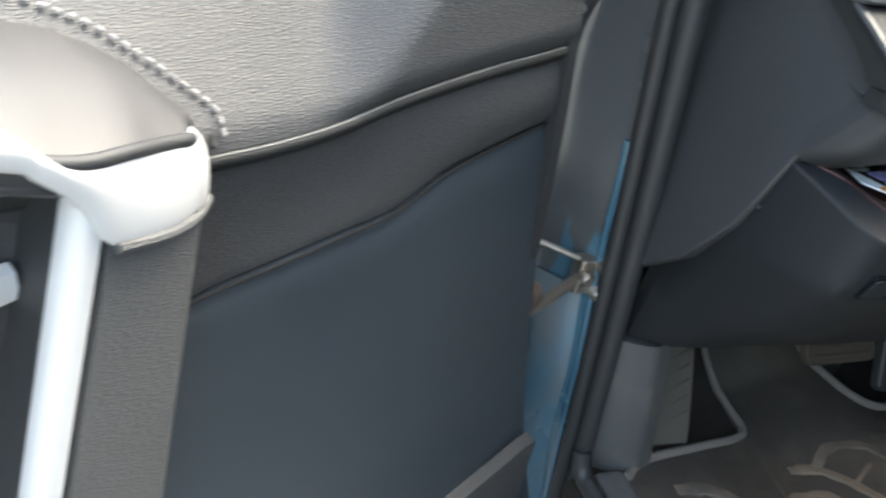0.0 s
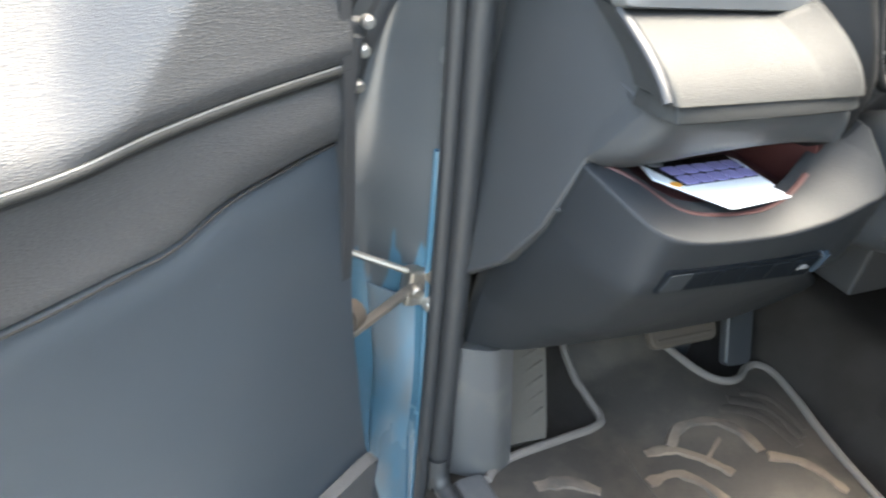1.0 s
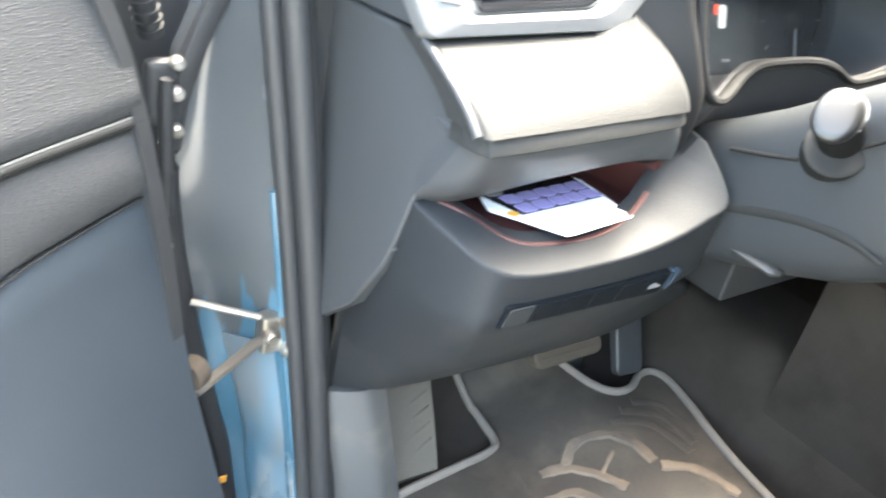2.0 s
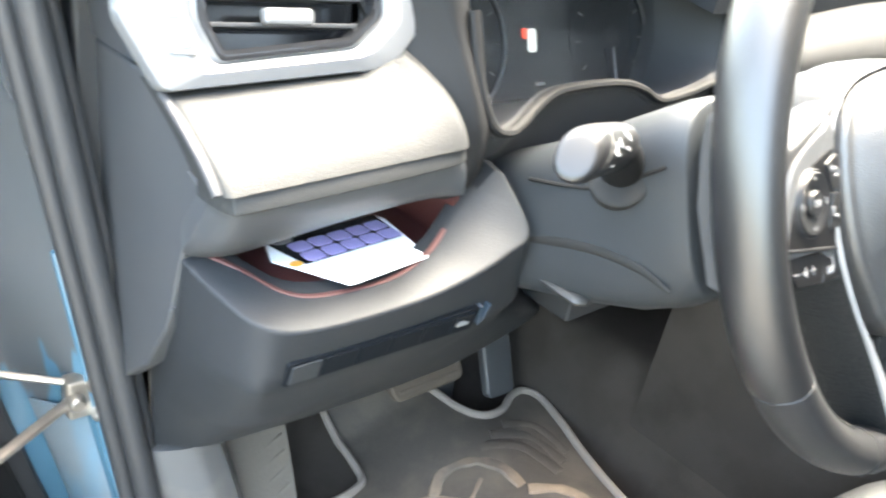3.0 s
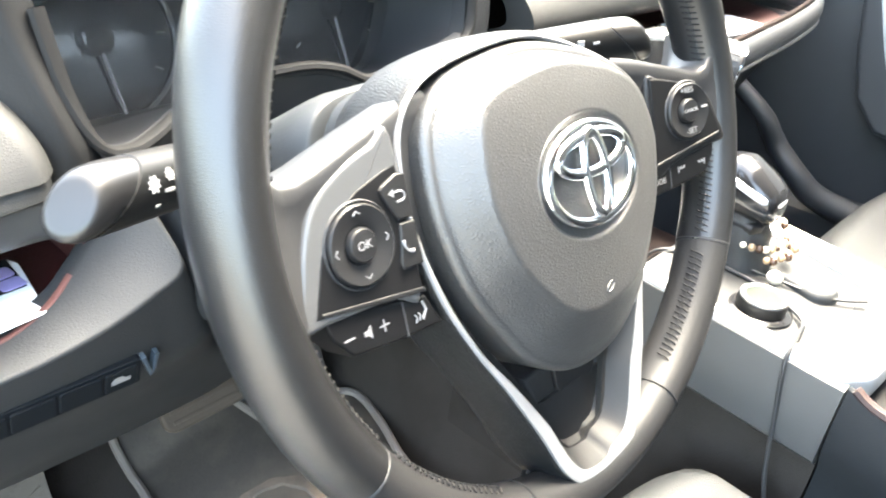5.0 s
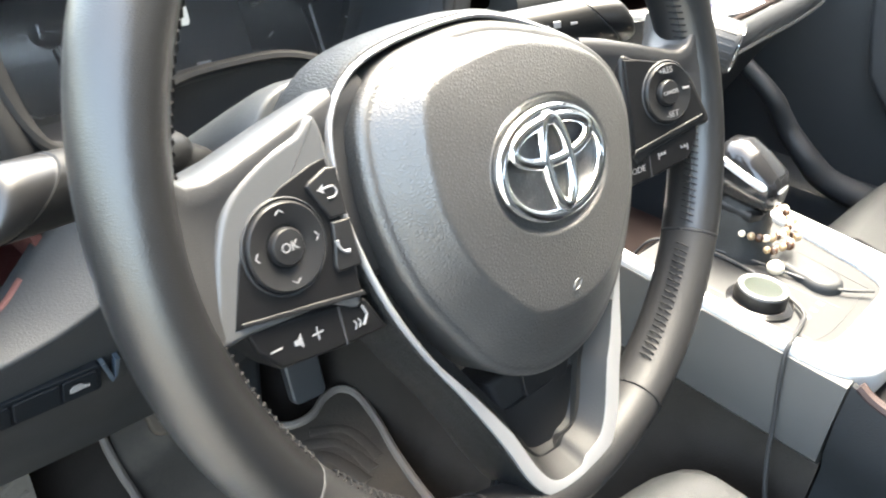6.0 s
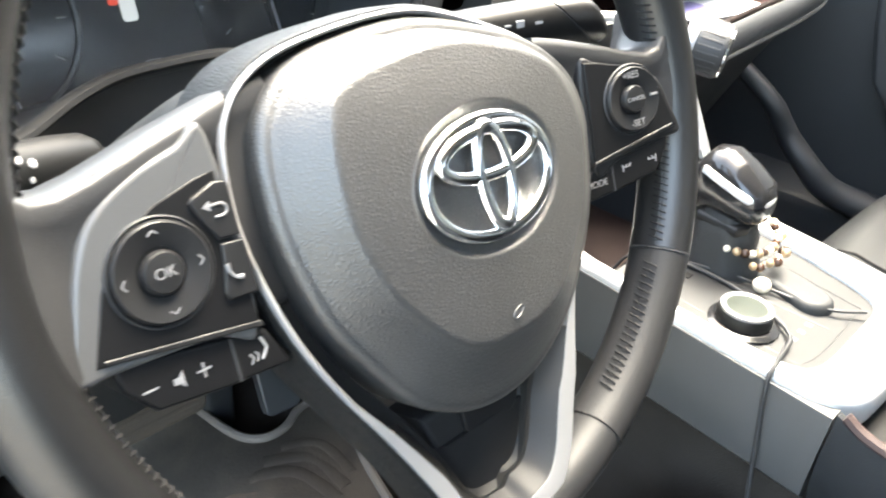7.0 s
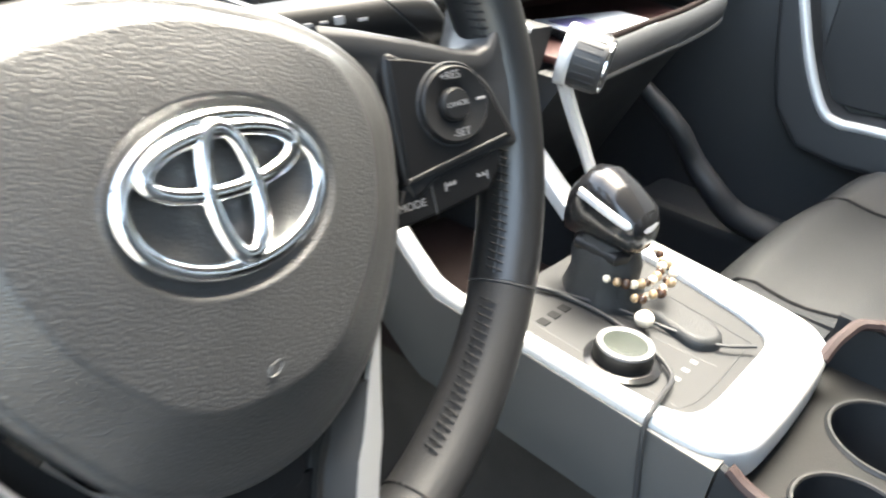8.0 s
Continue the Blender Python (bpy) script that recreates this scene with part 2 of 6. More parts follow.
def tube(points, radius, seg=10, closed=False, wide=1.0, up=(0, 0, 1)):
    """A round or flattened rod along points; radius may be a function of 0..1."""
    pts = [Vector(p) for p in points]
    n = len(pts)
    loops = []
    for i, p in enumerate(pts):
        t = (pts[(i + 1) % n] - pts[i - 1]) if closed or 0 < i < n - 1 else (pts[1] - pts[0] if i == 0 else pts[-1] - pts[-2])
        t.normalize()
        a = Vector(up).cross(t)
        if a.length < 0.05:
            a = Vector((1, 0.2, 0)).cross(t)
        a.normalize()
        b = t.cross(a)
        r = radius(i / (n - 1)) if callable(radius) else radius
        loops.append([p + r * (wide * math.cos(k * math.tau / seg) * a + math.sin(k * math.tau / seg) * b) for k in range(seg)])
    return skin(loops, ends=closed)


def inset(outline, d):
    """The outline (2D, anticlockwise) moved inwards by d."""
    pts = [Vector(p[:2]) for p in outline]
    n, out = len(pts), []
    for i, p in enumerate(pts):
        a, b = (p - pts[i - 1]).normalized(), (pts[(i + 1) % n] - p).normalized()
        t = (a + b).normalized() if (a + b).length > 1e-6 else a
        k = max(0.5, math.sqrt(max(0.0, (1 + a.dot(b)) / 2)))
        out.append(p + Vector((-t.y, t.x)) * d / k)
    return out


def area(outline):
    return sum(a[0] * b[1] - b[0] * a[1] for a, b in zip(outline, list(outline[1:]) + [outline[0]])) / 2


def plate(outline, low, high, round_=0.002, m=None, steps=3, both=False):
    """A plate from a 2D outline between two heights, its upper edge rounded; m lays it into place."""
    pts = [Vector(p[:2]) for p in outline]
    if area(pts) < 0:
        pts.reverse()
    m = m or Matrix()
    loops = []
    rows = [(0.0, low)] if not both else [(round_ * (1 - math.sin(k * math.pi / 2 / steps)), low + round_ * (1 - math.cos(k * math.pi / 2 / steps))) for k in range(steps + 1)]
    rows += [(round_ * (1 - math.cos(k * math.pi / 2 / steps)), high - round_ * (1 - math.sin(k * math.pi / 2 / steps))) for k in range(steps + 1)]
    for d, h in rows:
        loops.append([m @ Vector((p.x, p.y, h)) for p in inset(pts, d)])
    return skin(loops)


def rounded(w, h, r, seg=5, cx=0.0, cy=0.0):
    """A rounded rectangle's outline."""
    out = []
    for qx, qy, a0 in ((1, 1, 0), (-1, 1, 90), (-1, -1, 180), (1, -1, 270)):
        for k in range(seg + 1):
            a = radians(a0 + 90 * k / seg)
            out.append((cx + qx * (w / 2 - r) + r * math.cos(a), cy + qy * (h / 2 - r) + r * math.sin(a)))
    return out


def polyround(pts, r, seg=4):
    """An outline of straight sides with its corners rounded off."""
    pts, out = [Vector(p) for p in pts], []
    for i, p in enumerate(pts):
        a, b = pts[i - 1] - p, pts[(i + 1) % len(pts)] - p
        a, b = p + a.normalized() * min(r, a.length * 0.45), p + b.normalized() * min(r, b.length * 0.45)
        out += [(1 - t) ** 2 * a + 2 * t * (1 - t) * p + t * t * b for t in [k / seg for k in range(seg + 1)]]
    return out


def crisp_loft(rows, radii, nu, back):
    """A shell through rows of control points, straight from row to row with small fillets between them."""
    dense = [curve(r, nu + 1) for r in rows]
    cols = []
    for i in range(nu + 1):
        c = [row[i] for row in dense]
        col = [c[0]]
        for k in range(1, len(c) - 1):
            a, b = c[k - 1] - c[k], c[k + 1] - c[k]
            a, b = c[k] + a.normalized() * min(radii[k - 1], a.length * 0.45), c[k] + b.normalized() * min(radii[k - 1], b.length * 0.45)
            col += [a + (a - c[k]) * 0.3] + [(1 - t) ** 2 * a + 2 * t * (1 - t) * c[k] + t * t * b for t in (0, 0.25, 0.5, 0.75, 1)] + [b + (b - c[k]) * 0.3]
        cols.append(col + [c[-1]])
    nv = len(cols[0]) - 1
    return sheet(lambda u, v: cols[round(u * nu)][round(v * nv)], nu, nv, back)


def ellipse(a, b, n=40, cx=0.0, cy=0.0, turn=0.0):
    c, s = math.cos(turn), math.sin(turn)
    return [(cx + a * math.cos(k * math.tau / n) * c - b * math.sin(k * math.tau / n) * s, cy + a * math.cos(k * math.tau / n) * s + b * math.sin(k * math.tau / n) * c) for k in range(n)]


def sheet(fn, nu, nv, back):
    """A closed shell over fn(u, v), u and v from 0 to 1, with its back moved by the vector back."""
    bm = bmesh.new()
    back = Vector(back)
    f = [[bm.verts.new(fn(i / nu, j / nv)) for j in range(nv + 1)] for i in range(nu + 1)]
    g = [[bm.verts.new(v.co + back) for v in row] for row in f]
    for i in range(nu):
        for j in range(nv):
            bm.faces.new((f[i][j], f[i + 1][j], f[i + 1][j + 1], f[i][j + 1]))
            bm.faces.new((g[i][j], g[i][j + 1], g[i + 1][j + 1], g[i + 1][j]))
    for i in range(nu):
        bm.faces.new((f[i][0], g[i][0], g[i + 1][0], f[i + 1][0]))
        bm.faces.new((f[i][nv], f[i + 1][nv], g[i + 1][nv], g[i][nv]))
    for j in range(nv):
        bm.faces.new((f[0][j], f[0][j + 1], g[0][j + 1], g[0][j]))
        bm.faces.new((f[nu][j], g[nu][j], g[nu][j + 1], f[nu][j + 1]))
    return bm


def box(lo, hi, r=0.003, m=None):
    lo, hi = Vector(lo), Vector(hi)
    c, s = (lo + hi) / 2, hi - lo
    r = min(r, min(s) * 0.45)
    return plate(rounded(s.x, s.y, r, 3, c.x, c.y), lo.z, hi.z, r, m, 2, both=True)


def merge(*bms):
    """Several meshes as one."""
    out = bmesh.new()
    for b in bms:
        me = bpy.data.meshes.new("tmp")
        b.to_mesh(me)
        b.free()
        out.from_mesh(me)
        bpy.data.meshes.remove(me)
    return out


def frame_of(origin, x, y):
    """The pose with its origin there and its x and y axes along the given ways."""
    x = Vector(x).normalized()
    z = x.cross(Vector(y)).normalized()
    y = z.cross(x)
    m = Matrix((x, y, z)).transposed().to_4x4()
    m.translation = origin
    return m


def lettering(text, size, m, parent, mat=None, name="lettering"):
    """Raised print, with the built-in font, centred on m."""
    c = bpy.data.curves.new("text", "FONT")
    c.body, c.size, c.align_x, c.align_y, c.extrude = text, size, "CENTER", "CENTER", 0.00008
    o = bpy.data.objects.new("text", c)
    me = bpy.data.meshes.new_from_object(o)
    bpy.data.objects.remove(o)
    me.name = name
    me.transform(m)
    me.materials.clear()
    me.materials.append(mat or PRINT)
    ob = new(name, me)
    ob.parent = parent
    return ob


# ---- setting: ground, floor, shell of the car ----
def flat(name, lo, hi, mat, label, category, kind="structure", r=0.004):
    ob = part(name, box(lo, hi, r), mat)
    return tagged(ob, label, category, kind=kind)


def make_ground():
    bm = bmesh.new()
    vs = [bm.verts.new(p) for p in ((-400, -400, 0), (400, -400, 0), (400, 400, 0), (-400, 400, 0))]
    bm.faces.new(vs)
    tagged(part("ground", bm, GROUND), "grey concrete ground outside the car", "ground", kind="structure")


def floor_height(x, y):
    """The footwell: flat, rising to the toe board in front, to the sill and the tunnel beside."""
    z = 0.425 + 0.6 * max(0, y - 0.46)
    z += 0.9 * max(0, y - 0.60)
    z += 0.16 / (1 + math.exp(-(x - 0.245) / 0.012))
    if x > 0.45:
        z -= 0.16 / (1 + math.exp(-(x - 0.47) / 0.012))
    return z


def make_shell():
    floor = sheet(lambda u, v: Vector((-0.285 + 1.485 * u, -1.2 + 2.0 * v, floor_height(-0.285 + 1.485 * u, -1.2 + 2.0 * v))), 90, 50, (0, 0, -0.03))
    tagged(part("floor", floor, CARPET), "dark grey carpeted car floor, dusty", "carpet", kind="structure")
    flat("firewall", (-0.36, 0.82, 0.42), (1.2, 0.86, 1.0), SOOT, "dark padded bulkhead under the dashboard", "bulkhead")
    # roof with its windscreen side open
    roof = sheet(lambda u, v: Vector((-0.34 + 1.42 * u, -1.2 + 1.05 * v, 1.56 + 0.05 * math.sin(math.pi * u) - 0.05 * v * v)), 14, 8, (0, 0, 0.03))
    tagged(part("ceiling", roof, HEADLINER), "light grey cloth car headliner", "ceiling", kind="structure")
    flat("wall_rear", (-0.4, -1.24, 0.4), (1.2, -1.2, 1.1), DARK, "dark rear seat row", "partition")
    for x in (-0.43, 1.12):
        bm = tube(curve([(x, -0.62, 0.42), (x, -0.64, 1.0), (x + (0.10 if x < 0 else -0.06), -0.66, 1.56)], 12), 0.045, 8)
        tagged(part("trim", bm, PLASTIC), "grey plastic centre pillar trim", "pillar", kind="structure")
        o = -1 if x < 0 else 1
        bm = tube(curve([(x + 0.02 * o, -0.16, 1.56), (x + 0.11 * o, 0.30, 1.28), (x + 0.10 * o, 0.80, 1.02)], 14), 0.026, 8)
        tagged(part("trim", bm, PLASTIC), "grey windscreen pillar trim", "pillar", kind="structure")
    flat("wall_right", (1.16, -1.2, 0.42), (1.2, 0.8, 1.02), BLUE, "blue outer skin of the passenger side", "door skin")
    # tinted panes of the passenger side and the back
    side = sheet(lambda u, v: Vector((1.15 - 0.10 * v, -1.18 + 1.75 * u - 0.25 * v * u, 1.0 + 0.55 * v)), 6, 4, (0.005, 0, 0))
    tagged(part("window_1", side, PANE), "dark tinted passenger side window", "window", kind="structure")
    screen = sheet(lambda u, v: Vector((-0.47 + 1.66 * u, 0.86 - 1.0 * v, 1.04 + 0.53 * v + 0.05 * math.sin(math.pi * v))), 6, 8, (0, 0, 0.005))
    tagged(part("window_3", screen, SCREENGLASS), "clear raked windscreen", "windscreen", kind="structure")
    rear = sheet(lambda u, v: Vector((-0.38 + 1.5 * u, -1.22 + 0.02 * v, 1.09 + 0.48 * v)), 4, 4, (0, -0.005, 0))
    tagged(part("window_2", rear, PANE), "dark tinted pane behind the seats", "window", kind="structure")
    flat("trim", (-0.52, -0.9, 0.24), (-0.465, 0.44, 0.405), BLUE, "blue painted rocker panel under the door opening", "rocker panel", r=0.02)
    flat("wall_left_rear", (-0.50, -1.2, 0.36), (-0.44, -0.66, 1.02), DARK, "dark trim of the closed rear door", "door trim")
    pane_left = sheet(lambda u, v: Vector((-0.46 + 0.08 * v, -1.18 + 0.5 * u, 1.02 + 0.5 * v)), 4, 4, (0.005, 0, 0))
    tagged(part("window_4", pane_left, PANE), "dark tinted rear door window", "window", kind="structure")
    flat("wall_left", (-0.37, 0.50, 0.30), (-0.34, 0.86, 1.07), DARK, "dark inner cowl side beside the dashboard", "cowl")
    # added sheet that stops light leaking down behind the vent
    corner = sheet(lambda u, v: Vector((-0.36 + 0.24 * u, 0.275 + 0.12 * v, 1.083 + 0.006 * v)), 6, 6, (0, 0, -0.012))
    tagged(part("trim", corner, PLASTIC), "black sheet over the vent, added to block light", "dash top", kind="structure")
    flat("wall_front", (-0.33, 0.40, 0.74), (1.10, 0.62, 1.04), DARK, "dark dashboard core behind the instruments", "dash core")
    # plain block added in the knee panel's place to shade the footwell
    flat("wall_knee", (0.10, 0.26, 0.70), (0.25, 0.40, 0.90), DARK, "dark knee panel beside the column, added to block light", "knee panel")
    # dash top and cowl under the windscreen
    top = sheet(lambda u, v: Vector((-0.36 + 1.5 * u, 0.36 + 0.48 * v, 1.075 - 0.02 * v + 0.012 * math.sin(math.pi * u))), 20, 8, (0, 0, -0.05))
    # bridge is an added sheet that keeps leaking sun off the footwell
    bridge = sheet(lambda u, v: Vector((0.16 + 0.97 * u, 0.235 + 0.15 * v, 1.045 + 0.026 * v)), 10, 4, (0, 0, -0.02))
    tagged(part("trim", bridge, PLASTIC), "black sheet over the passenger pad, added to block light", "dash top", kind="structure")
    tagged(part("trim", top, PLASTIC), "black dashboard top under the windscreen", "dash top", kind="structure")


make_ground()
make_shell()

# ---- steering wheel ----
COLUMN = radians(22)
WHEEL = frame_of((0, 0, 1.0), (1, 0, 0), (0, math.sin(COLUMN), math.cos(COLUMN)))


def mirror(half, left=0.0):
    """A whole outline from its right half, listed from the top down; left draws in the driver's door side."""
    def wide(v):
        return 1.035 - left * min(1, max(0, (v + 0.105) / 0.035))
    return [(1.035 * u - 0.002, v) for u, v in half] + [(-wide(v) * u - 0.002, v) for u, v in reversed(half) if abs(u) > 1e-6]


def droop(u, v):
    """The cover's shoulder on the passenger side sits lower."""
    a = min(1, max(0, u / 0.06)) ** 1.3
    b = min(1, max(0, (v + 0.014) / 0.044))
    return u, v - 0.0130 * a * b * b * (3 - 2 * b)


def outline(half, n=72, left=0.0):
    return [p.to_2d() for p in curve([(*droop(u, v), 0) for u, v in mirror(half, left)], n, True)]


def lean(ob, k):
    """Tips a part of the hub: its lower end towards the driver."""
    m = Matrix()
    m[2][1] = -k
    for o in [ob] + list(ob.children_recursive):
        o.data.transform(m)


BAG = [(0, 0.054), (0.040, 0.052), (0.067, 0.045), (0.0825, 0.030), (0.0875, 0.008), (0.0865, -0.014), (0.079, -0.042), (0.064, -0.067), (0.046, -0.087), (0.023, -0.100), (0, -0.104)]
FACE = [(0, 0.043), (0.032, 0.041), (0.052, 0.036), (0.060, 0.026), (0.0635, 0.008), (0.063, -0.012), (0.055, -0.036), (0.040, -0.056), (0.028, -0.067), (0.014, -0.072), (0, -0.073)]
LOOP = [(0, 0.0575), (0.041, 0.0555), (0.070, 0.0480), (0.0862, 0.032), (0.0912, 0.008), (0.0900, -0.014), (0.0830, -0.043), (0.0715, -0.070), (0.058, -0.095), (0.044, -0.124), (0.033, -0.150), (0.020, -0.1635), (0, -0.1665)]


def airbag_loops():
    a, f = outline(BAG, 96, 0.095), outline(FACE, 96, 0.03)
    loops = [[(p.x, p.y, -0.020) for p in a], [(p.x, p.y, 0.003) for p in a]]
    for k in range(1, 7):
        t = k / 6 * math.pi / 2
        loops.append([(p.x, p.y, 0.003 + 0.005 * math.sin(t)) for p in inset_cw(a, 0.005 * (1 - math.cos(t)))])
    edge = inset_cw(a, 0.005)
    for k in range(1, 7):
        t = k / 7
        loops.append([(*(p * (1 - t) + q * t), 0.008 + 0.013 * t ** 0.9) for p, q in zip(edge, f)])
    for s, h in ((1.0, 0.0212), (0.985, 0.0222), (0.95, 0.0226), (0.8, 0.0236)):
        loops.append([(p.x * s, -0.012 + (p.y + 0.012) * s, h) for p in f])
    dish = [Vector((0, -0.0098)) + Vector((0.041 * math.cos(a), 0.030 * math.sin(a))) for a in [math.atan2((p.y + 0.0098) / 0.030, p.x / 0.041) for p in f]]
    for s, h in ((1.0, 0.0252), (0.95, 0.0246), (0.9, 0.0228), (0.5, 0.0228), (0.0, 0.0228)):
        loops.append([(p.x * s, -0.0098 + (p.y + 0.0098) * s, h) for p in dish])
    return loops


def inset_cw(pts, d):
    """inset() for an outline that may run clockwise."""
    return inset(pts, d if area(pts) > 0 else -d)


def ring_on(outer, inner, low, high):
    """A flat ring between two outlines with as many points, its top slightly crowned."""
    mid = [(Vector(a) + Vector(b)) / 2 for a, b in zip(outer, inner)]
    loops = [[(p[0], p[1], low) for p in outer], [(p[0], p[1], high - 0.0007) for p in outer], [(p[0], p[1], high) for p in mid], [(p[0], p[1], high - 0.0007) for p in inner], [(p[0], p[1], low) for p in inner]]
    return skin(loops, ends=True)


def make_emblem(wheel):
    low, k = -0.0090, 0.93
    em = part("emblem", skin([[(x, y, h) for x, y in ellipse(a * k, b * k, 64, 0, low)] for a, b, h in ((0.0372, 0.0246, 0.0226), (0.0370, 0.0244, 0.0236), (0.031, 0.019, 0.0238), (0, 0, 0.0238))]), BUTTON, wheel, "dark oval badge base")
    part("ring", tube([(x, y, 0.0258) for x, y in ellipse(0.0362 * k, 0.0236 * k, 96, 0, low)], 0.0031, 12, True, 1.0), CHROME, em, "chrome outer ring")
    part("ring", tube([(x, y, 0.0275) for x, y in ellipse(0.0272 * k, 0.0092 * k, 72, 0, low + 0.0094)], 0.0030, 10, True), CHROME, em, "flat chrome oval")
    part("ring", tube([(x, y, 0.0283) for x, y in ellipse(0.0086 * k, 0.0205 * k, 72, 0, low + 0.0003)], 0.0028, 10, True), CHROME, em, "upright chrome oval")
    return em


def make_pad(wheel, side):
    def mx(pts, drop=0.0):
        return [(side * u, v - drop * min(1, max(0, v / 0.02))) for u, v in pts]

    # satin housing, then the black panel, then its buttons
    house = [(0.094, 0.0258), (0.106, 0.0252), (0.122, 0.0206), (0.1345, 0.0130), (0.1415, 0.0020), (0.1460, -0.010), (0.1510, -0.0255), (0.138, -0.0275), (0.110, -0.0315), (0.094, -0.034)]
    if side < 0:
        house = [(0.094, 0.0335), (0.106, 0.0325), (0.122, 0.0275), (0.1360, 0.0190), (0.1440, 0.0065), (0.1490, -0.008), (0.1535, -0.0255), (0.140, -0.0262), (0.110, -0.0280), (0.094, -0.030)]
    house = [p.to_2d() for p in curve([(u, v, 0) for u, v in mx(house, 0.0 if side < 0 else 0.0080)], 54, True)]
    part("switch_housing", plate(house, -0.016, 0.0076 if side < 0 else 0.0070, 0.0025), material_pad if side < 0 else BUTTON, wheel, "satin grey switch surround")
    panel = [(0.0955, 0.0265), (0.103, 0.0255), (0.117, 0.0215), (0.131, 0.0125), (0.1395, -0.002), (0.1470, -0.0225), (0.112, -0.0265), (0.094, -0.0300)]
    base = part("switch_panel", plate(mx(panel, 0.0035 if side < 0 else 0.0075), 0.002, 0.0080, 0.0012), PADBLACK, wheel, "black switch panel")
    cx, cy = side * 0.1205, -0.0035 if side > 0 else -0.0020
    part("button_ring", ring_on(ellipse(0.0172, 0.0172, 48, cx, cy), ellipse(0.0161, 0.0161, 48, cx, cy), 0.0070, 0.0086), DARK, base)
    disc = skin([[(x, y, h) for x, y in ellipse(r, r, 48, cx, cy)] for r, h in ((0.0159, 0.007), (0.0157, 0.0092), (0.0149, 0.0100), (0.0100, 0.0090), (0.0078, 0.0082), (0.0076, 0.0070))])
    part("button", disc, BUTTON, base, "round four-way button")
    knob = skin([[(x, y, h) for x, y in ellipse(r, r, 32, cx, cy)] for r, h in ((0.0068, 0.007), (0.0068, 0.0095), (0.0060, 0.0106), (0.003, 0.0108), (0.0, 0.0109))])
    part("button", knob, BUTTON, base, "centre button")
    lower = [(0.092, -0.0325), (0.112, -0.0285), (0.1425, -0.0240), (0.1405, -0.033), (0.133, -0.0425), (0.110, -0.0455), (0.085, -0.0470)]
    bar = part("button_bar", plate(mx(lower), -0.012, 0.0060, 0.0015), PADBLACK, wheel, "black rocker button bar")
    gap = [(0.1045, -0.0305), (0.1055, -0.0303), (0.1055, -0.0455), (0.1045, -0.0457)]
    part("gap", plate(mx(gap), 0.0055, 0.00615, 0.0002), DARK, bar)
    strip = [(0.094, -0.0290), (0.112, -0.0262), (0.1445, -0.0212), (0.1470, -0.0240), (0.1435, -0.0262), (0.112, -0.0310), (0.092, -0.0345)]
    part("bar_gap", plate(mx(strip), -0.012, 0.0050, 0.0005), PADBLACK, wheel, "black gap over the rocker bar")
    side_line = [(0.094, -0.0280), (0.112, -0.0252), (0.1440, -0.0205), (0.1440, -0.0222), (0.112, -0.0275), (0.093, -0.0303)]
    part("ridge", plate(mx(side_line), 0.002, 0.0085, 0.0006), BUTTON, wheel, "thin black ridge")
    if side < 0:
        arrow = [(-1, -0.5), (0, 0.5), (1, -0.5), (1, -0.1), (0, 0.9), (-1, -0.1)]
        for k in range(4):
            a = k * math.pi / 2
            m = Matrix.Translation((cx + 0.0121 * math.sin(a), cy + 0.0121 * math.cos(a), 0)) @ Matrix.Rotation(-a, 4, "Z") @ Matrix.Diagonal((0.0016, 0.0013, 1, 1))
            part("arrow", plate(arrow, 0.0094, 0.00975, 0.0, m, 1), PRINT, base)
        lettering("OK", 0.0048, Matrix.Translation((cx, cy, 0.0110)), base)
        # back and call buttons between the pad and the cover
        part("button", plate([(-0.0930, 0.0185), (-0.0975, 0.0195), (-0.1055, 0.0165), (-0.1070, 0.0150), (-0.1040, 0.0080), (-0.1005, 0.0015), (-0.0930, 0.0010)], 0.006, 0.0094, 0.001), BUTTON, base, "back button")
        part("button", plate([(-0.0925, -0.0005), (-0.1005, 0.0002), (-0.1015, -0.0070), (-0.1035, -0.0150), (-0.1025, -0.0180), (-0.0920, -0.0185)], 0.006, 0.0094, 0.001), BUTTON, base, "call button")
        hook2 = tube(curve([(-0.1010, 0.0125, 0.0095), (-0.0970, 0.0125, 0.0095), (-0.0955, 0.0106, 0.0095), (-0.0968, 0.0088, 0.0095), (-0.1000, 0.0088, 0.0095)], 16), 0.0004, 6)
        tip = plate([(-0.1008, 0.0142), (-0.1035, 0.0125), (-0.1008, 0.0108)], 0.0092, 0.0096, 0.0)
        part("symbol", merge(hook2, tip), PRINT, base, "bent arrow symbol")
        part("symbol", tube(curve([(-0.1006, -0.0065, 0.0095), (-0.1003, -0.0090, 0.0095), (-0.0986, -0.0112, 0.0095), (-0.0964, -0.0118, 0.0095)], 10), lambda t: 0.0004 + 0.0005 * abs(2 * t - 1), 6), PRINT, base, "handset symbol")
        plus = merge(box((-0.1185, -0.0365, 0.0060), (-0.1135, -0.0358, 0.0063), 0.0001), box((-0.1164, -0.0387, 0.0060), (-0.1157, -0.0337, 0.0063), 0.0001))
        part("symbol", plus, PRINT, bar, "plus sign")
        part("symbol", box((-0.1360, -0.0355, 0.0060), (-0.1310, -0.0348, 0.0063), 0.0001), PRINT, bar, "minus sign")
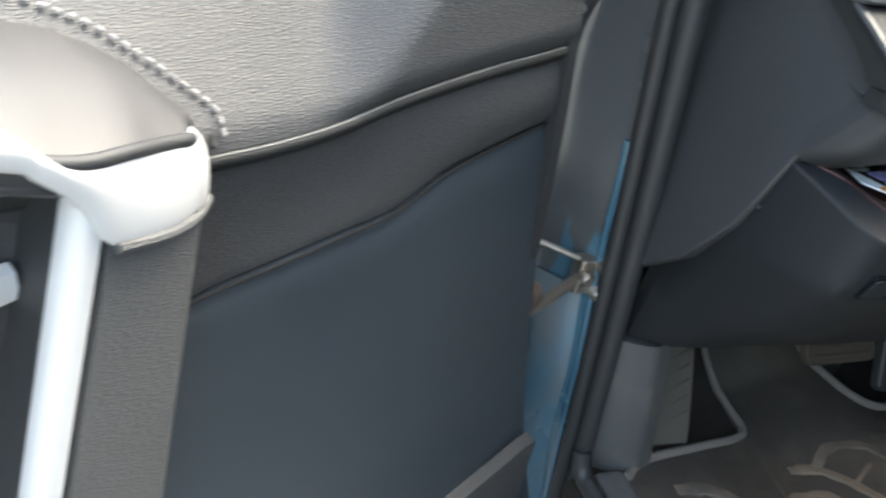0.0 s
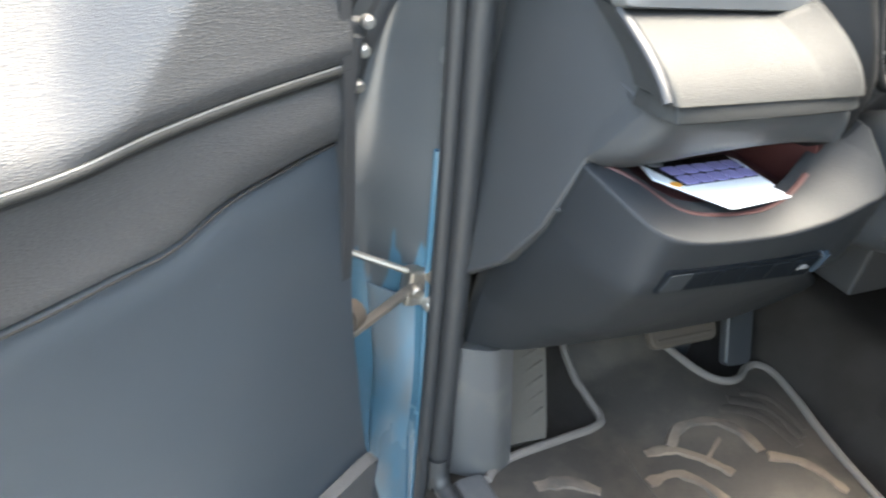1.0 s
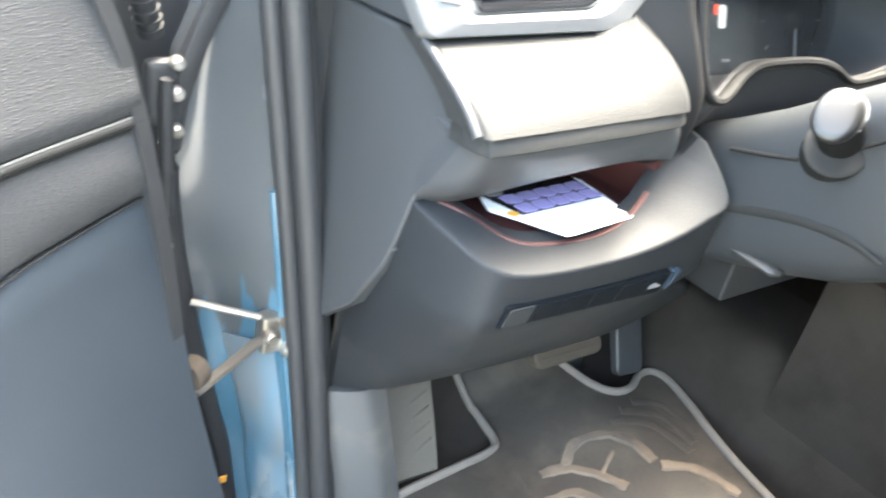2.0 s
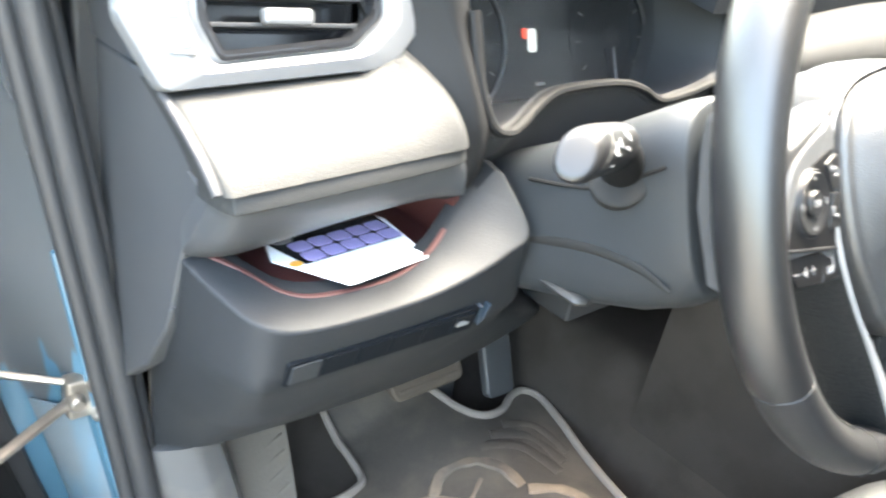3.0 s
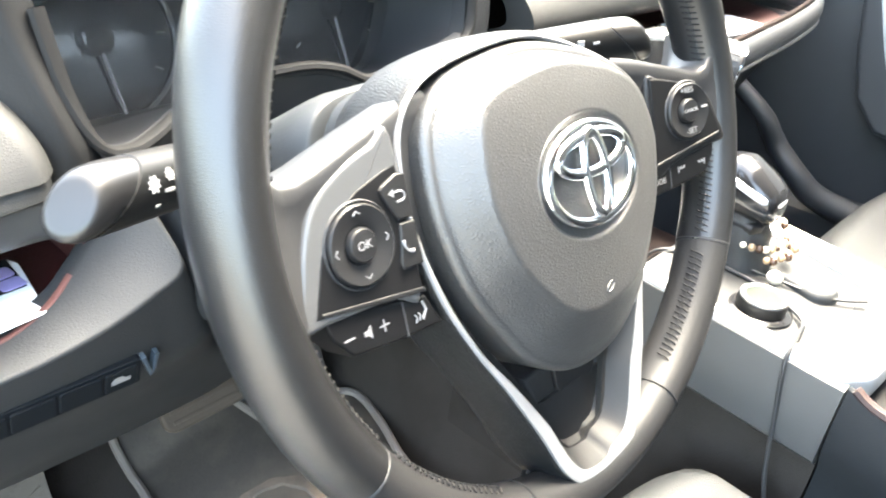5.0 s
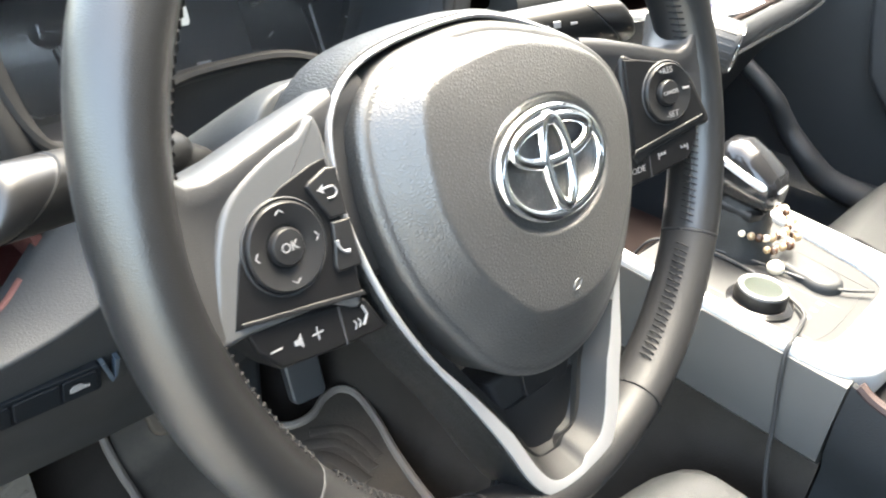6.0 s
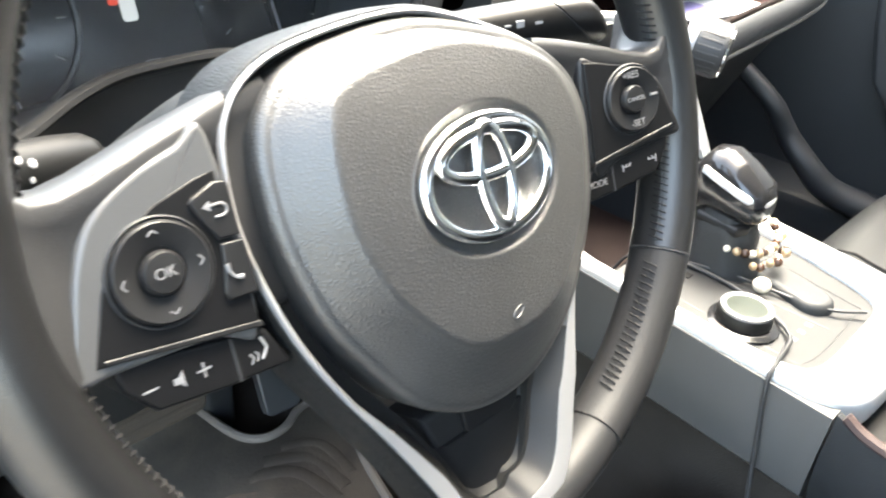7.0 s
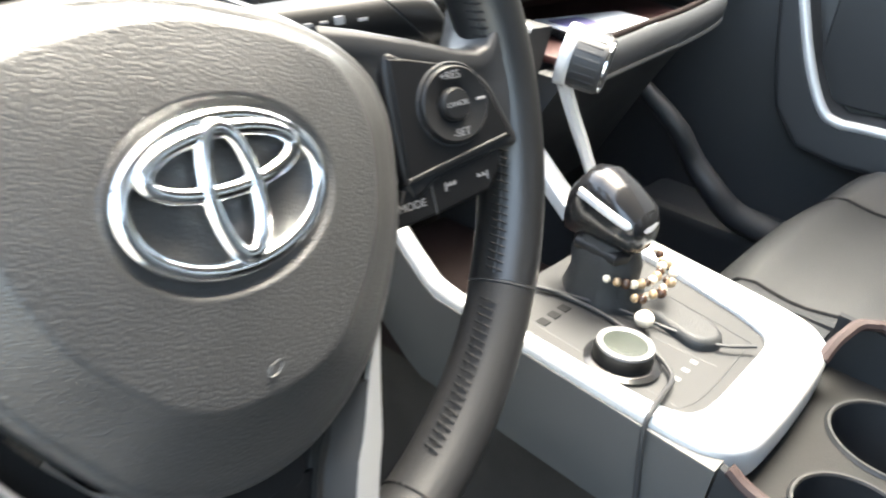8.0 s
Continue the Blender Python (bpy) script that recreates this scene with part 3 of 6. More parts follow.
        part("symbol", plate([(-0.1262, -0.0370), (-0.1244, -0.0370), (-0.1228, -0.0388), (-0.1228, -0.0332), (-0.1244, -0.0350), (-0.1262, -0.0350)], 0.0060, 0.0063, 0.0), PRINT, bar, "loudspeaker symbol")
        voice = merge(tube([(-0.0915, -0.0350, 0.0061), (-0.0900, -0.0390, 0.0061), (-0.0925, -0.0425, 0.0061)], 0.0006, 6), tube([(-0.0945, -0.0390, 0.0061), (-0.0935, -0.0405, 0.0061), (-0.0945, -0.0425, 0.0061)], 0.00035, 6), tube([(-0.0965, -0.0392, 0.0061), (-0.0955, -0.0407, 0.0061), (-0.0965, -0.0427, 0.0061)], 0.00035, 6))
        voice.transform(Matrix.Translation((-0.0035, 0.001, 0)))
        part("symbol", voice, PRINT, bar, "voice symbol")
    else:
        lettering("+RES", 0.0046, Matrix.Translation((cx - 0.0005, cy + 0.0115, 0.0098)), base)
        lettering("-SET", 0.0046, Matrix.Translation((cx + 0.0005, cy - 0.0118, 0.0098)), base)
        lettering("CANCEL", 0.0028, Matrix.Translation((cx, cy, 0.0110)), base)
        part("symbol", box((cx + 0.0105, cy - 0.0006, 0.0090), (cx + 0.0145, cy + 0.0006, 0.0099), 0.0001), THREAD, base)
        lettering("MODE", 0.0046, Matrix.Translation((0.0945, -0.0392, 0.0062)), bar)
        for u in (0.1140, 0.1300):
            d = 1 if u > 0.12 else -1
            tri = [plate([(u + d * (k * 0.0024 - 0.0024), -0.0375 + 0.0018), (u + d * (k * 0.0024), -0.0357 + 0.0000), (u + d * (k * 0.0024 - 0.0024), -0.0339 - 0.0018 * 0)], 0.0060, 0.0063, 0.0) for k in (0, 1)]
            barline = box((u + d * 0.0026 - 0.0004, -0.0375, 0.0060), (u + d * 0.0026 + 0.0004, -0.0339, 0.0063), 0.0001)
            part("symbol", merge(*tri, barline), PRINT, bar, "skip symbol")


SPOKE = material("smooth satin spoke leather", (0.024, 0.024, 0.025), 0.42, grain="leather", size=900, bump=0.08, vary=0.2, spec=0.4)
RECESS = material("satin grey spoke recess", (0.015, 0.015, 0.0155), 0.55, bump=0.15, size=900, vary=0.2, spec=0.2)
material_pad = material("satin grey switch surround", (0.058, 0.059, 0.061), 0.38, metal=0.2, bump=0.05, size=700)


def rim_point(a, b, grow=0.0):
    """On the rim's skin: a round the wheel, b round its section."""
    rr, rw = 0.0140 + grow, 0.0168 + grow
    # a little fatter at the thumb rests
    f = 1 + 0.07 * math.exp(-((abs(math.degrees(a) - 90) - 62) / 16) ** 2)
    r = 0.1705 + rr * f * math.cos(b)
    return Vector((r * math.cos(a), r * math.sin(a), rw * f * math.sin(b)))


def rim_arc(a0, a1, n, grow=0.0):
    return skin([[rim_point(radians(a0 + (a1 - a0) * i / n), k * math.tau / 24, grow) for k in range(24)] for i in range(n + 1)])


def grid_loft(rows, nu, nv):
    """A smooth sheet through rows of control points (each row along u), as a function of u, v."""
    dense = [curve(r, nu + 1) for r in rows]
    cols = [curve([row[i] for row in dense], nv + 1) for i in range(nu + 1)]
    return lambda u, v: cols[round(u * nu)][round(v * nv)]


def make_wheel():
    w = thing("steering_wheel", "black leather steering wheel with silver trim and chrome badge", "steering wheel", WHEEL)
    rim = part("rim", rim_arc(-32, 212, 120), LEATHER_RIM, w, "worn smooth black leather rim")
    part("rim_lower", rim_arc(-147.4, -32.6, 60, -0.0003), LOWER_RIM, w, "smooth lower rim section")
    for a in (-32.3, 212.3):
        part("seam", tube([rim_point(radians(a), k * math.tau / 32, -0.0006) for k in range(32)], 0.0007, 6, True), DARK, rim)
    for a in (-112, -68):
        part("seam", tube([rim_point(radians(a), k * math.tau / 32, -0.0001) for k in range(32)], 0.0006, 6, True), THREAD_D, rim)
    # stitches along the rim's inner side
    groups = []
    for lo, hi in ((-31, 62), (118, 211), (-145, -118), (-62, -35)):
        n = int((hi - lo) / 1.3)
        for i in range(n):
            a = radians(lo + (hi - lo) * (i + 0.5) / n)
            d = radians(0.42)
            groups.append(tube([rim_point(a - d, radians(150), 0.0002), rim_point(a, radians(163), 0.0010), rim_point(a + d, radians(176), 0.0002)], 0.0005, 5))
    tagged(part("stitching", merge(*groups), THREAD_D, w, "coarse black stitching along the inner rim"), kind="stuff")
    for a0, a1 in ((-31, 62), (118, 211)):
        part("seam", tube([rim_point(radians(a0 + (a1 - a0) * i / 40), radians(163), 0.0001) for i in range(41)], 0.0006, 5), DARK, rim)

    cover = part("airbag_cover", skin([[(x, y, z + 0.0012) for x, y, z in lp] for lp in airbag_loops()]), LEATHER_BAG, w, "grained dark grey airbag cover with raised face", sharp=60)
    lean(cover, 0.07)
    lean_mark = part("airbag_mark", tube([(x, y, 0.0246) for x, y in ellipse(0.0034, 0.0016, 20, -0.0010, -0.0640, 0.5)], 0.0003, 6, True), SIDEGREY, w, "small embossed mark")
    lean(lean_mark, 0.07)
    lean(make_emblem(w), 0.07)
    # thin bright loop round the cover, widening to a V at the bottom
    outer = [Vector((p.x - (0.0090 if p.y > -0.075 else 0.0090 * max(0, (p.y + 0.115) / 0.04)) * min(1, max(0, p.x / 0.05)), p.y)) for p in outline(LOOP, 96)]
    def width(p):
        return 0.0022 + (0.0085 if p.x > 0 else 0.0048) * min(1, max(0, (-0.075 - p.y) / 0.05))
    inner = []
    for p, q in zip(outer, inset_cw(outer, 0.001)):
        inner.append(p + (q - p) * width(p) / 0.001)
    trim = part("silver_loop", ring_on(outer, inner, 0.0020, 0.0058), SATIN, w, "satin silver trim loop", sharp=60)
    lean(trim, 0.05)
    shadow = part("gap", ring_on(inner, [p + (q - p) * 9.0 for p, q in zip(inner, inset_cw(inner, 0.001))], -0.016, -0.006), SOOT, w, "dark gap between trim and cover", sharp=60)
    lean(shadow, 0.05)
    # leather skirt behind the loop
    skirt = [[(p.x, p.y, h) for p in inset_cw(outer, -d)] for d, h in ((-0.0012, 0.0030), (0.0006, 0.0036), (0.0016, 0.0020), (0.0028, -0.010), (0.0026, -0.026), (-0.003, -0.040))]
    lean(part("hub_skirt", skin(skirt, caps=False), LEATHER_RIM_B, w, "grained leather hub cover"), 0.05)
    # recess of the lower spoke, with sloping walls from the trim down to its floor
    foot = [p for p in inner if p.y < -0.088]
    if foot[0].x * foot[-1].x > 0:
        k = max(range(len(foot)), key=lambda i: (foot[i] - foot[i - 1]).length)
        foot = foot[k:] + foot[:k]
    centre = Vector((sum(p.x for p in foot) / len(foot), -0.112))
    wall = [[(*p.lerp(centre, f), h) for p in foot] for f, h in ((-0.01, 0.0042), (0.02, 0.0036), (0.26, -0.0120), (0.32, -0.0140))]
    lean(part("recess_wall", sheet(grid_loft(wall, 60, 10), 60, 10, (0, 0, -0.004)), RECESS, w, "sloping grey wall of the lower spoke"), 0.05)
    cav = [(-0.034, -0.104), (0.034, -0.104), (0.027, -0.135), (0.018, -0.149), (-0.018, -0.149), (-0.027, -0.135)]
    part("spoke_recess", plate(cav, -0.03, -0.006, 0.004), RECESS, w, "satin grey recess in the lower spoke")
    part("spoke_button", plate(rounded(0.034, 0.020, 0.006, 4, 0.004, -0.113), -0.006, -0.0035, 0.001), BUTTON, w, "blank cover in the recess")
    # spokes to the rim
    for side in (-1, 1):
        # u, top edge, crest height, foot height, lower edge
        ribs = ((0.070, 0.0455, 0.0010, -0.0040, -0.034), (0.088, 0.0420, 0.0030, -0.0010, -0.034), (0.100, 0.0390, 0.0052, 0.0020, -0.034), (0.112, 0.0360, 0.0066, 0.0030, -0.0335), (0.124, 0.0325, 0.0074, 0.0040, -0.0320), (0.136, 0.0290, 0.0080, 0.0042, -0.0300), (0.146, 0.0270, 0.0088, 0.0050, -0.0290), (0.154, 0.0280, 0.0104, 0.0074, -0.0310), (0.161, 0.0340, 0.0122, 0.0118, -0.0370), (0.167, 0.0430, 0.0120, 0.0120, -0.0450))
        arm = []
        for u, top, crest, foot, low in ribs:
            top -= 0.0 if side < 0 else 0.0100 * min(1, max(0, (0.172 - u) / 0.02))
            arm.append([(side * u, v, h) for v, h in ((top - 0.004, -0.022), (top, -0.012), (top, -0.001), (top - 0.0015, crest - 0.0022), (top - 0.0045, crest), (top - 0.0100, crest * 0.6 + foot * 0.4), (top - 0.0170, foot), (0.0, foot), (low + 0.006, foot), (low + 0.001, foot - 0.003), (low, -0.012), (low + 0.006, -0.024), (0.0, -0.028))])
        part("spoke", skin(arm), SPOKE, w, "smooth satin side spoke", sharp=70)
    low = [[(u * s, v, h) for u, h in ((-1, -0.012), (-0.7, -0.004), (0, -0.003), (0.7, -0.004), (1, -0.012), (0.6, -0.024), (-0.6, -0.024))] for v, s in ((-0.120, 0.036), (-0.140, 0.031), (-0.152, 0.034), (-0.162, 0.046), (-0.170, 0.056))]
    part("spoke", skin(low), LOWER_RIM, w, "smooth leather lower spoke", sharp=60)
    before = set(w.children_recursive)
    make_pad(w, -1)
    for ob in set(w.children_recursive) - before:
        ob.data.transform(Matrix.Translation((-0.0040, -0.0025, 0)))
    before = set(w.children_recursive)
    make_pad(w, 1)
    # the passenger-side pad leans towards the driver
    tip = Matrix()
    tip[2][0], tip[2][3] = 0.25, -0.25 * 0.104
    for ob in set(w.children_recursive) - before:
        ob.data.transform(tip)
    return w


make_wheel()


# ---- steering column and stalks ----
LEVER = material("worn grey lever plastic", (0.017, 0.0165, 0.0155), 0.5, bump=0.3, size=500, vary=0.3)


def make_column():
    c = thing("steering_column", "blue-grey plastic steering column shroud with worn tilt lever", "steering column")

    def section(h, low, high, a, n=40):
        """Across the column: h behind the wheel's plane, from low to high, half width a."""
        mid, half = (low + high) / 2, (high - low) / 2
        pts = []
        for k in range(n):
            t = k * math.tau / n
            p, q = math.cos(t), math.sin(t)
            pts.append(WHEEL @ Vector((a * math.copysign(abs(p) ** 0.42, p), mid + half * math.copysign(abs(q) ** 0.6, q), h)))
        return pts
    body = [(-.096, -.078, .036, .058), (-.0965, -.086, .044, .065), (-.099, -.089, .046, .0675), (-.115, -.096, .046, .071), (-.15, -.102, .038, .0745), (-.20, -.102, .026, .076), (-.25, -.098, .018, .080), (-.34, -.095, .012, .085)]
    part("shroud", skin([section(*b) for b in body]), HARDGREY, c, "grained blue-grey plastic shroud", sharp=50)
    part("gap", skin([section(h, -.074, .034, .055) for h in (-.100, -.086)]), DARK, c, "dark gap behind the wheel hub")
    hub = [(-.0905, -.076, .036, .056), (-.0900, -.082, .043, .0625), (-.086, -.084, .045, .0645), (-.06, -.080, .046, .066), (-.035, -.074, .040, .064)]
    part("hub_cover", skin([section(*b) for b in hub]), HARDGREY, c, "grey cover behind the wheel hub", sharp=50)
    # split line, and the arched groove of the lower cover
    part("split_line", tube(curve([(-.0765, .205, .915), (-.0757, .17, .924), (-.0742, .14, .935), (-.0720, .115, .955), (-.069, .104, .964)], 24), .0015, 6), INKBLACK, c)
    arch = curve([(-.0770, .205, .866), (-.0760, .165, .8815), (-.0745, .130, .8905), (-.0725, .100, .8925), (-.0690, .075, .8865)], 36)
    part("arch_edge", tube(arch, lambda t: .0036 - .002 * max(0, t - .7) / .3, 8, wide=.4), SOOT, c, "dark arched groove over the lower cover")
    lever = curve([(-.050, .235, .846), (-.056, .205, .845), (-.062, .178, .843), (-.062, .155, .842), (-.060, .137, .841)], 20)
    part("tilt_lever", tube(lever, lambda t: .0042 + .0012 * t - .003 * max(0, t - .9) / .1, 12, wide=2.3), LEVER, c, "worn grey tilt lever")
    part("collar", tube([(-.055, .142, .934), (-.0775, .130, .949), (-.0790, .1292, .950)], lambda t: .0215 if t < .9 else .0185, 28), SOOT, c, "dark ring round the stalk")


def make_stalk(name, label, base, root, tip, r0, r1, mark_side):
    root, tip = Vector(root), Vector(tip)
    s = thing(name, label, "control stalk")
    axis = (tip - root)
    L = axis.length
    m = frame_of(root, axis, (0, 0, 1))
    rod = [(0.0, 0.45), (0.02, 0.70), (0.07, 0.88), (0.20, 0.95), (0.45, 0.98), (0.65, 0.99, 0.0, 0.3), (0.83, 1.0, 0.0, 1.0)]
    def ring(t, f, shear=0.0, slant=0.0):
        pts = []
        for k in range(28):
            a, b = math.cos(k * math.tau / 28), math.sin(k * math.tau / 28)
            a, b = math.copysign(abs(a) ** 0.94, a), math.copysign(abs(b) ** 0.94, b)
            pts.append(m @ Vector((t * L - shear * r1 * f * (a - 0.45 * b) - slant * r1 * f * a, r1 * f * a, r1 * f * 0.86 * b)))
        return pts
    part("lever", skin([ring(*q) for q in rod]), STALK, s, "black satin stalk body")
    part("collar_line", skin([ring(0.825, 0.94, 0, 1.0), ring(0.855, 0.94, 0, 1.0)]), DARK, s)
    cap = [(0.843, 0.96, 0, 1.0), (0.846, 0.98, 0, 1.0), (0.87, 0.99, 0.05, 0.85), (0.92, 0.98, 0.16, 0.5), (0.955, 0.94, 0.28, 0.25), (0.978, 0.86, 0.31, 0.2), (0.990, 0.74, 0.32, 0.18), (0.994, 0.60, 0.32, 0.18), (0.996, 0.0, 0.32)]
    part("end_cap", skin([ring(*q) for q in cap]), STALKCAP, s, "smooth slanted end cap")
    part("boot", tube(curve([base, Vector(base).lerp(root + axis * 0.10, 0.6), root + axis * 0.14], 12), lambda t: r0 * (1 - 0.42 * t), 22), STALK, s, "black stalk boot")
    out = Vector(mark_side).normalized()
    mid = root + axis * 0.52 + out * (r1 * 0.86)
    fm = frame_of(mid, axis, Vector((0, 0, 1)) if abs(out.z) < 0.7 else Vector((0, -1, 0)))
    return s, fm, m, L


make_column()
stalk, _, sm, sl = make_stalk("light_stalk", "black light stalk with white printed symbols", (-0.062, 0.138, 0.942), (-0.084, 0.130, 0.972), (-0.190, 0.0855, 0.9955), 0.0185, 0.0152, (0, -1, 0.1))
def on_stalk(dx, dz):
    """Pose on the lever's near side, dx along it and dz up from its middle line."""
    a = dz / (0.0152 * 0.98)
    b = (1 - min(1, abs(a)) ** (2 / 0.94)) ** (0.94 / 2)
    place = sm @ Vector((0.52 * sl + dx, dz, -0.0152 * 0.98 * 0.86 * b))
    return frame_of(place, -sm.to_3x3().col[0], sm.to_3x3() @ Vector((0, b, a)))


for dx, dz, k in ((0.0210, 0.0050, 0.0040), (0.0100, 0.0075, 0.0030), (-0.0110, 0.0110, 0.0024), (-0.0170, 0.0090, 0.0022), (-0.0150, 0.0030, 0.0014)):
    star = [(k * (1 if j % 2 else 0.62) * math.cos(j * math.tau / 16), k * (1 if j % 2 else 0.62) * math.sin(j * math.tau / 16)) for j in range(16)]
    part("symbol", plate(star, -0.0010, 0.0004, 0.0, on_stalk(dx, dz), 1), PRINT_W, stalk)
for dx, dz, w in ((0.0110, 0.0010, 0.0060), (0.0180, -0.0050, 0.0028), (-0.0060, 0.0040, 0.0034)):
    part("symbol", box((-w / 2, -0.0007, -0.0010), (w / 2, 0.0007, 0.0004), 0.0001, on_stalk(dx, dz)), PRINT_W, stalk)
stalk2, fm2, sm2, _ = make_stalk("wiper_stalk", "black wiper stalk with white printed symbols", (0.066, 0.115, 0.965), (0.084, 0.110, 1.000), (0.200, 0.068, 1.012), 0.017, 0.0160, (0, -1, 0.1))
for dx, dz, w, h in ((-0.020, 0.005, 0.004, 0.003), (-0.012, 0.006, 0.004, 0.0012), (-0.012, -0.002, 0.004, 0.0012), (-0.004, 0.006, 0.005, 0.004), (-0.012, -0.008, 0.002, 0.002), (-0.004, -0.006, 0.002, 0.002), (0.008, 0.004, 0.005, 0.004)):
    mm = frame_of(fm2.translation, sm2.to_3x3().col[0], (0, 0.1, 1))
    part("symbol", box((dx - w / 2, dz - h / 2, -0.0012), (dx + w / 2, dz + h / 2, 0.0004), 0.0001, mm), PRINT_W, stalk2)


# ---- dashboard, driver's side ----
BEZEL = {
    "mouth": [(-.303, .268, .872), (-.291, .241, .871), (-.272, .215, .862), (-.247, .2045, .859), (-.196, .203, .859), (-.163, .207, .868), (-.143, .213, .881), (-.124, .218, .898), (-.102, .218, .920)],
    "ridge": [(-.316, .266, .874), (-.311, .236, .868), (-.298, .207, .859), (-.270, .195, .854), (-.200, .190, .855), (-.150, .188, .862), (-.112, .186, .875), (-.089, .187, .889), (-.095, .217, .922)],
    "face": [(-.314, .274, .850), (-.311, .240, .850), (-.301, .206, .848), (-.275, .192, .843), (-.200, .187, .843), (-.150, .185, .849), (-.110, .184, .861), (-.085, .187, .875), (-.083, .220, .900)],
    "crease": [(-.309, .292, .800), (-.309, .252, .800), (-.298, .206, .804), (-.272, .203, .800), (-.200, .202, .798), (-.140, .202, .798), (-.095, .202, .800), (-.062, .204, .810), (-.052, .225, .820)],
    "low": [(-.297, .360, .720), (-.299, .320, .722), (-.282, .255, .738), (-.250, .240, .735), (-.190, .240, .738), (-.130, .240, .740), (-.080, .240, .750), (-.040, .242, .760), (-.030, .262, .770)],
    "bottom": [(-.290, .374, .627), (-.281, .360, .632), (-.262, .335, .642), (-.220, .300, .670), (-.160, .298, .668), (-.080, .298, .665), (.000, .300, .665), (.100, .302, .685), (.120, .322, .690)],
}


def make_dashboard():
    d = thing("dashboard", "black dashboard with stitched leather panel, open tray and switch row", "dashboard")

    def pad(u, v):
        x = -.323 - .004 * (1 - v) + u * (.176 + .004 * (1 - v) - .024 * (1 - v) ** 2)
        y = (.262 - .020 * u) * (1 - v) + (.207 - .008 * u) * v - .010 * math.sin(math.pi * v * 0.85)
        y += .007 * max(0, 1 - u / .03) ** 2 + .012 * max(0, (u - .93) / .07) ** 2
        z = (.979 + .0085 * min(1, u / .75) + .016 * max(0, (u - .75) / .25)) * (1 - v) + (.9415 + .0118 * u) * v
        return Vector((x, y, z))
    part("leather_panel", sheet(pad, 100, 16, (0, .03, 0)), LEATHER, d, "smooth black leather dash panel")
    path = [Vector((-.3205, .228, .935)), Vector((-.3170, .212, .9355)), Vector((-.308, .2055, .9365)), Vector((-.25, .2015, .941)), Vector((-.2, .1995, .9445)), Vector((-.158, .2005, .9475)), Vector((-.1478, .2125, .949))]
    pl = curve(path, 60)
    # flat folded band with a fine row of stitches along its top
    band = [[p + Vector((0, dy, dz)) for dy, dz in ((.010, .0050), (.0002, .0050), (-.0010, .0044), (-.0030, 0), (-.0050, -.0042), (-.0042, -.0056), (.010, -.0060))] for p in pl]
    part("seam", skin(band), LEATHER, d, "folded leather band", sharp=60)
    dots = [tube([p + Vector((-.0010, -.0006, .0054)), p + Vector((.0010, -.0006, .0054))], .0003, 5) for p in pl[4:-1]]
    tagged(part("stitching", merge(*dots), THREAD_M, d, "pale stitches on the dash seam"), kind="stuff")
    part("groove", tube([p + Vector((0, .0004, .0060)) for p in pl[2:]], .0008, 6), SOOT, d)
    # paler leather here imitates the highlight running down the bevelled edge
    part("piping", tube([pad(0, k / 24) + Vector((-.0005, -.0015, 0)) for k in range(25)], .0030, 8), LEATHER_ARM, d, "piped edge of the leather panel, paler to stand for its highlight")
    lip = [[p + Vector((0, .001, -.0042)) for p in curve(path, 9)],
           [(-.318, .232, .925), (-.312, .217, .922), (-.300, .211, .921), (-.27, .207, .922), (-.24, .205, .924), (-.21, .204, .926), (-.18, .204, .929), (-.155, .204, .932), (-.143, .207, .934)],
           [(-.318, .252, .895), (-.312, .240, .893), (-.300, .231, .894), (-.27, .224, .899), (-.24, .219, .904), (-.21, .216, .908), (-.18, .213, .912), (-.155, .210, .916), (-.140, .207, .918)],
           [(-.316, .267, .876), (-.306, .264, .872), (-.290, .258, .872), (-.265, .247, .881), (-.24, .241, .888), (-.21, .236, .895), (-.18, .230, .900), (-.155, .224, .904), (-.137, .210, .910)]]
    part("lower_lip", sheet(grid_loft(lip, 40, 18), 40, 18, (.004, .03, .004)), PLASTIC2, d, "grey plastic lip over the tray")
    top_edge = [Vector((r[0], min(r[1], f[1]) - .003, r[2] - .004)) for r, f in zip(BEZEL["ridge"], BEZEL["face"])]
    rows = [BEZEL["mouth"], top_edge, BEZEL["crease"], BEZEL["low"], BEZEL["bottom"]]
    part("tray_bezel", crisp_loft(rows, (.0026, .009, .024), 96, (.004, .018, .002)), PLASTIC, d, "grained grey plastic lower panel", sharp=50)
    # open tray
    mouth = [Vector(p) for p in BEZEL["mouth"]]
    wall = [mouth, [p + Vector((0, .010, -.010)) for p in mouth], [Vector((p.x * .97 - .006, p.y + .02, .851)) for p in mouth]]
    tray = part("tray", sheet(grid_loft(wall, 48, 8), 48, 8, (.002, .004, -.004)), RED, d, "dark red rubber tray lining")
    part("tray_edge", tube(curve([p + Vector((0, .004, -.0005)) for p in mouth[:-2]], 60), .0020, 8, wide=1.3), REDEDGE, tray, "worn red rubber edge")
    part("tray_floor", box((-.305, .222, .846), (-.105, .36, .8575), .003), RED, tray)
    part("tray_back", box((-.305, .352, .846), (-.100, .366, .93), .003), DARK, tray)
    part("tray_side", sheet(lambda u, v: Vector((-.132 + .012 * v, .226 + .12 * u, .905 - .052 * v + .006 * u)), 8, 6, (.006, 0, 0)), RED, tray, "dark red tray side")
    # row of switches under the tray
    def face_pose(x, z):
        return frame_of((x, .1878 + (.840 - z) * .30, z), (1, -.035, .0), (0, -.29, .957))
    m = face_pose(-.199, .8130)
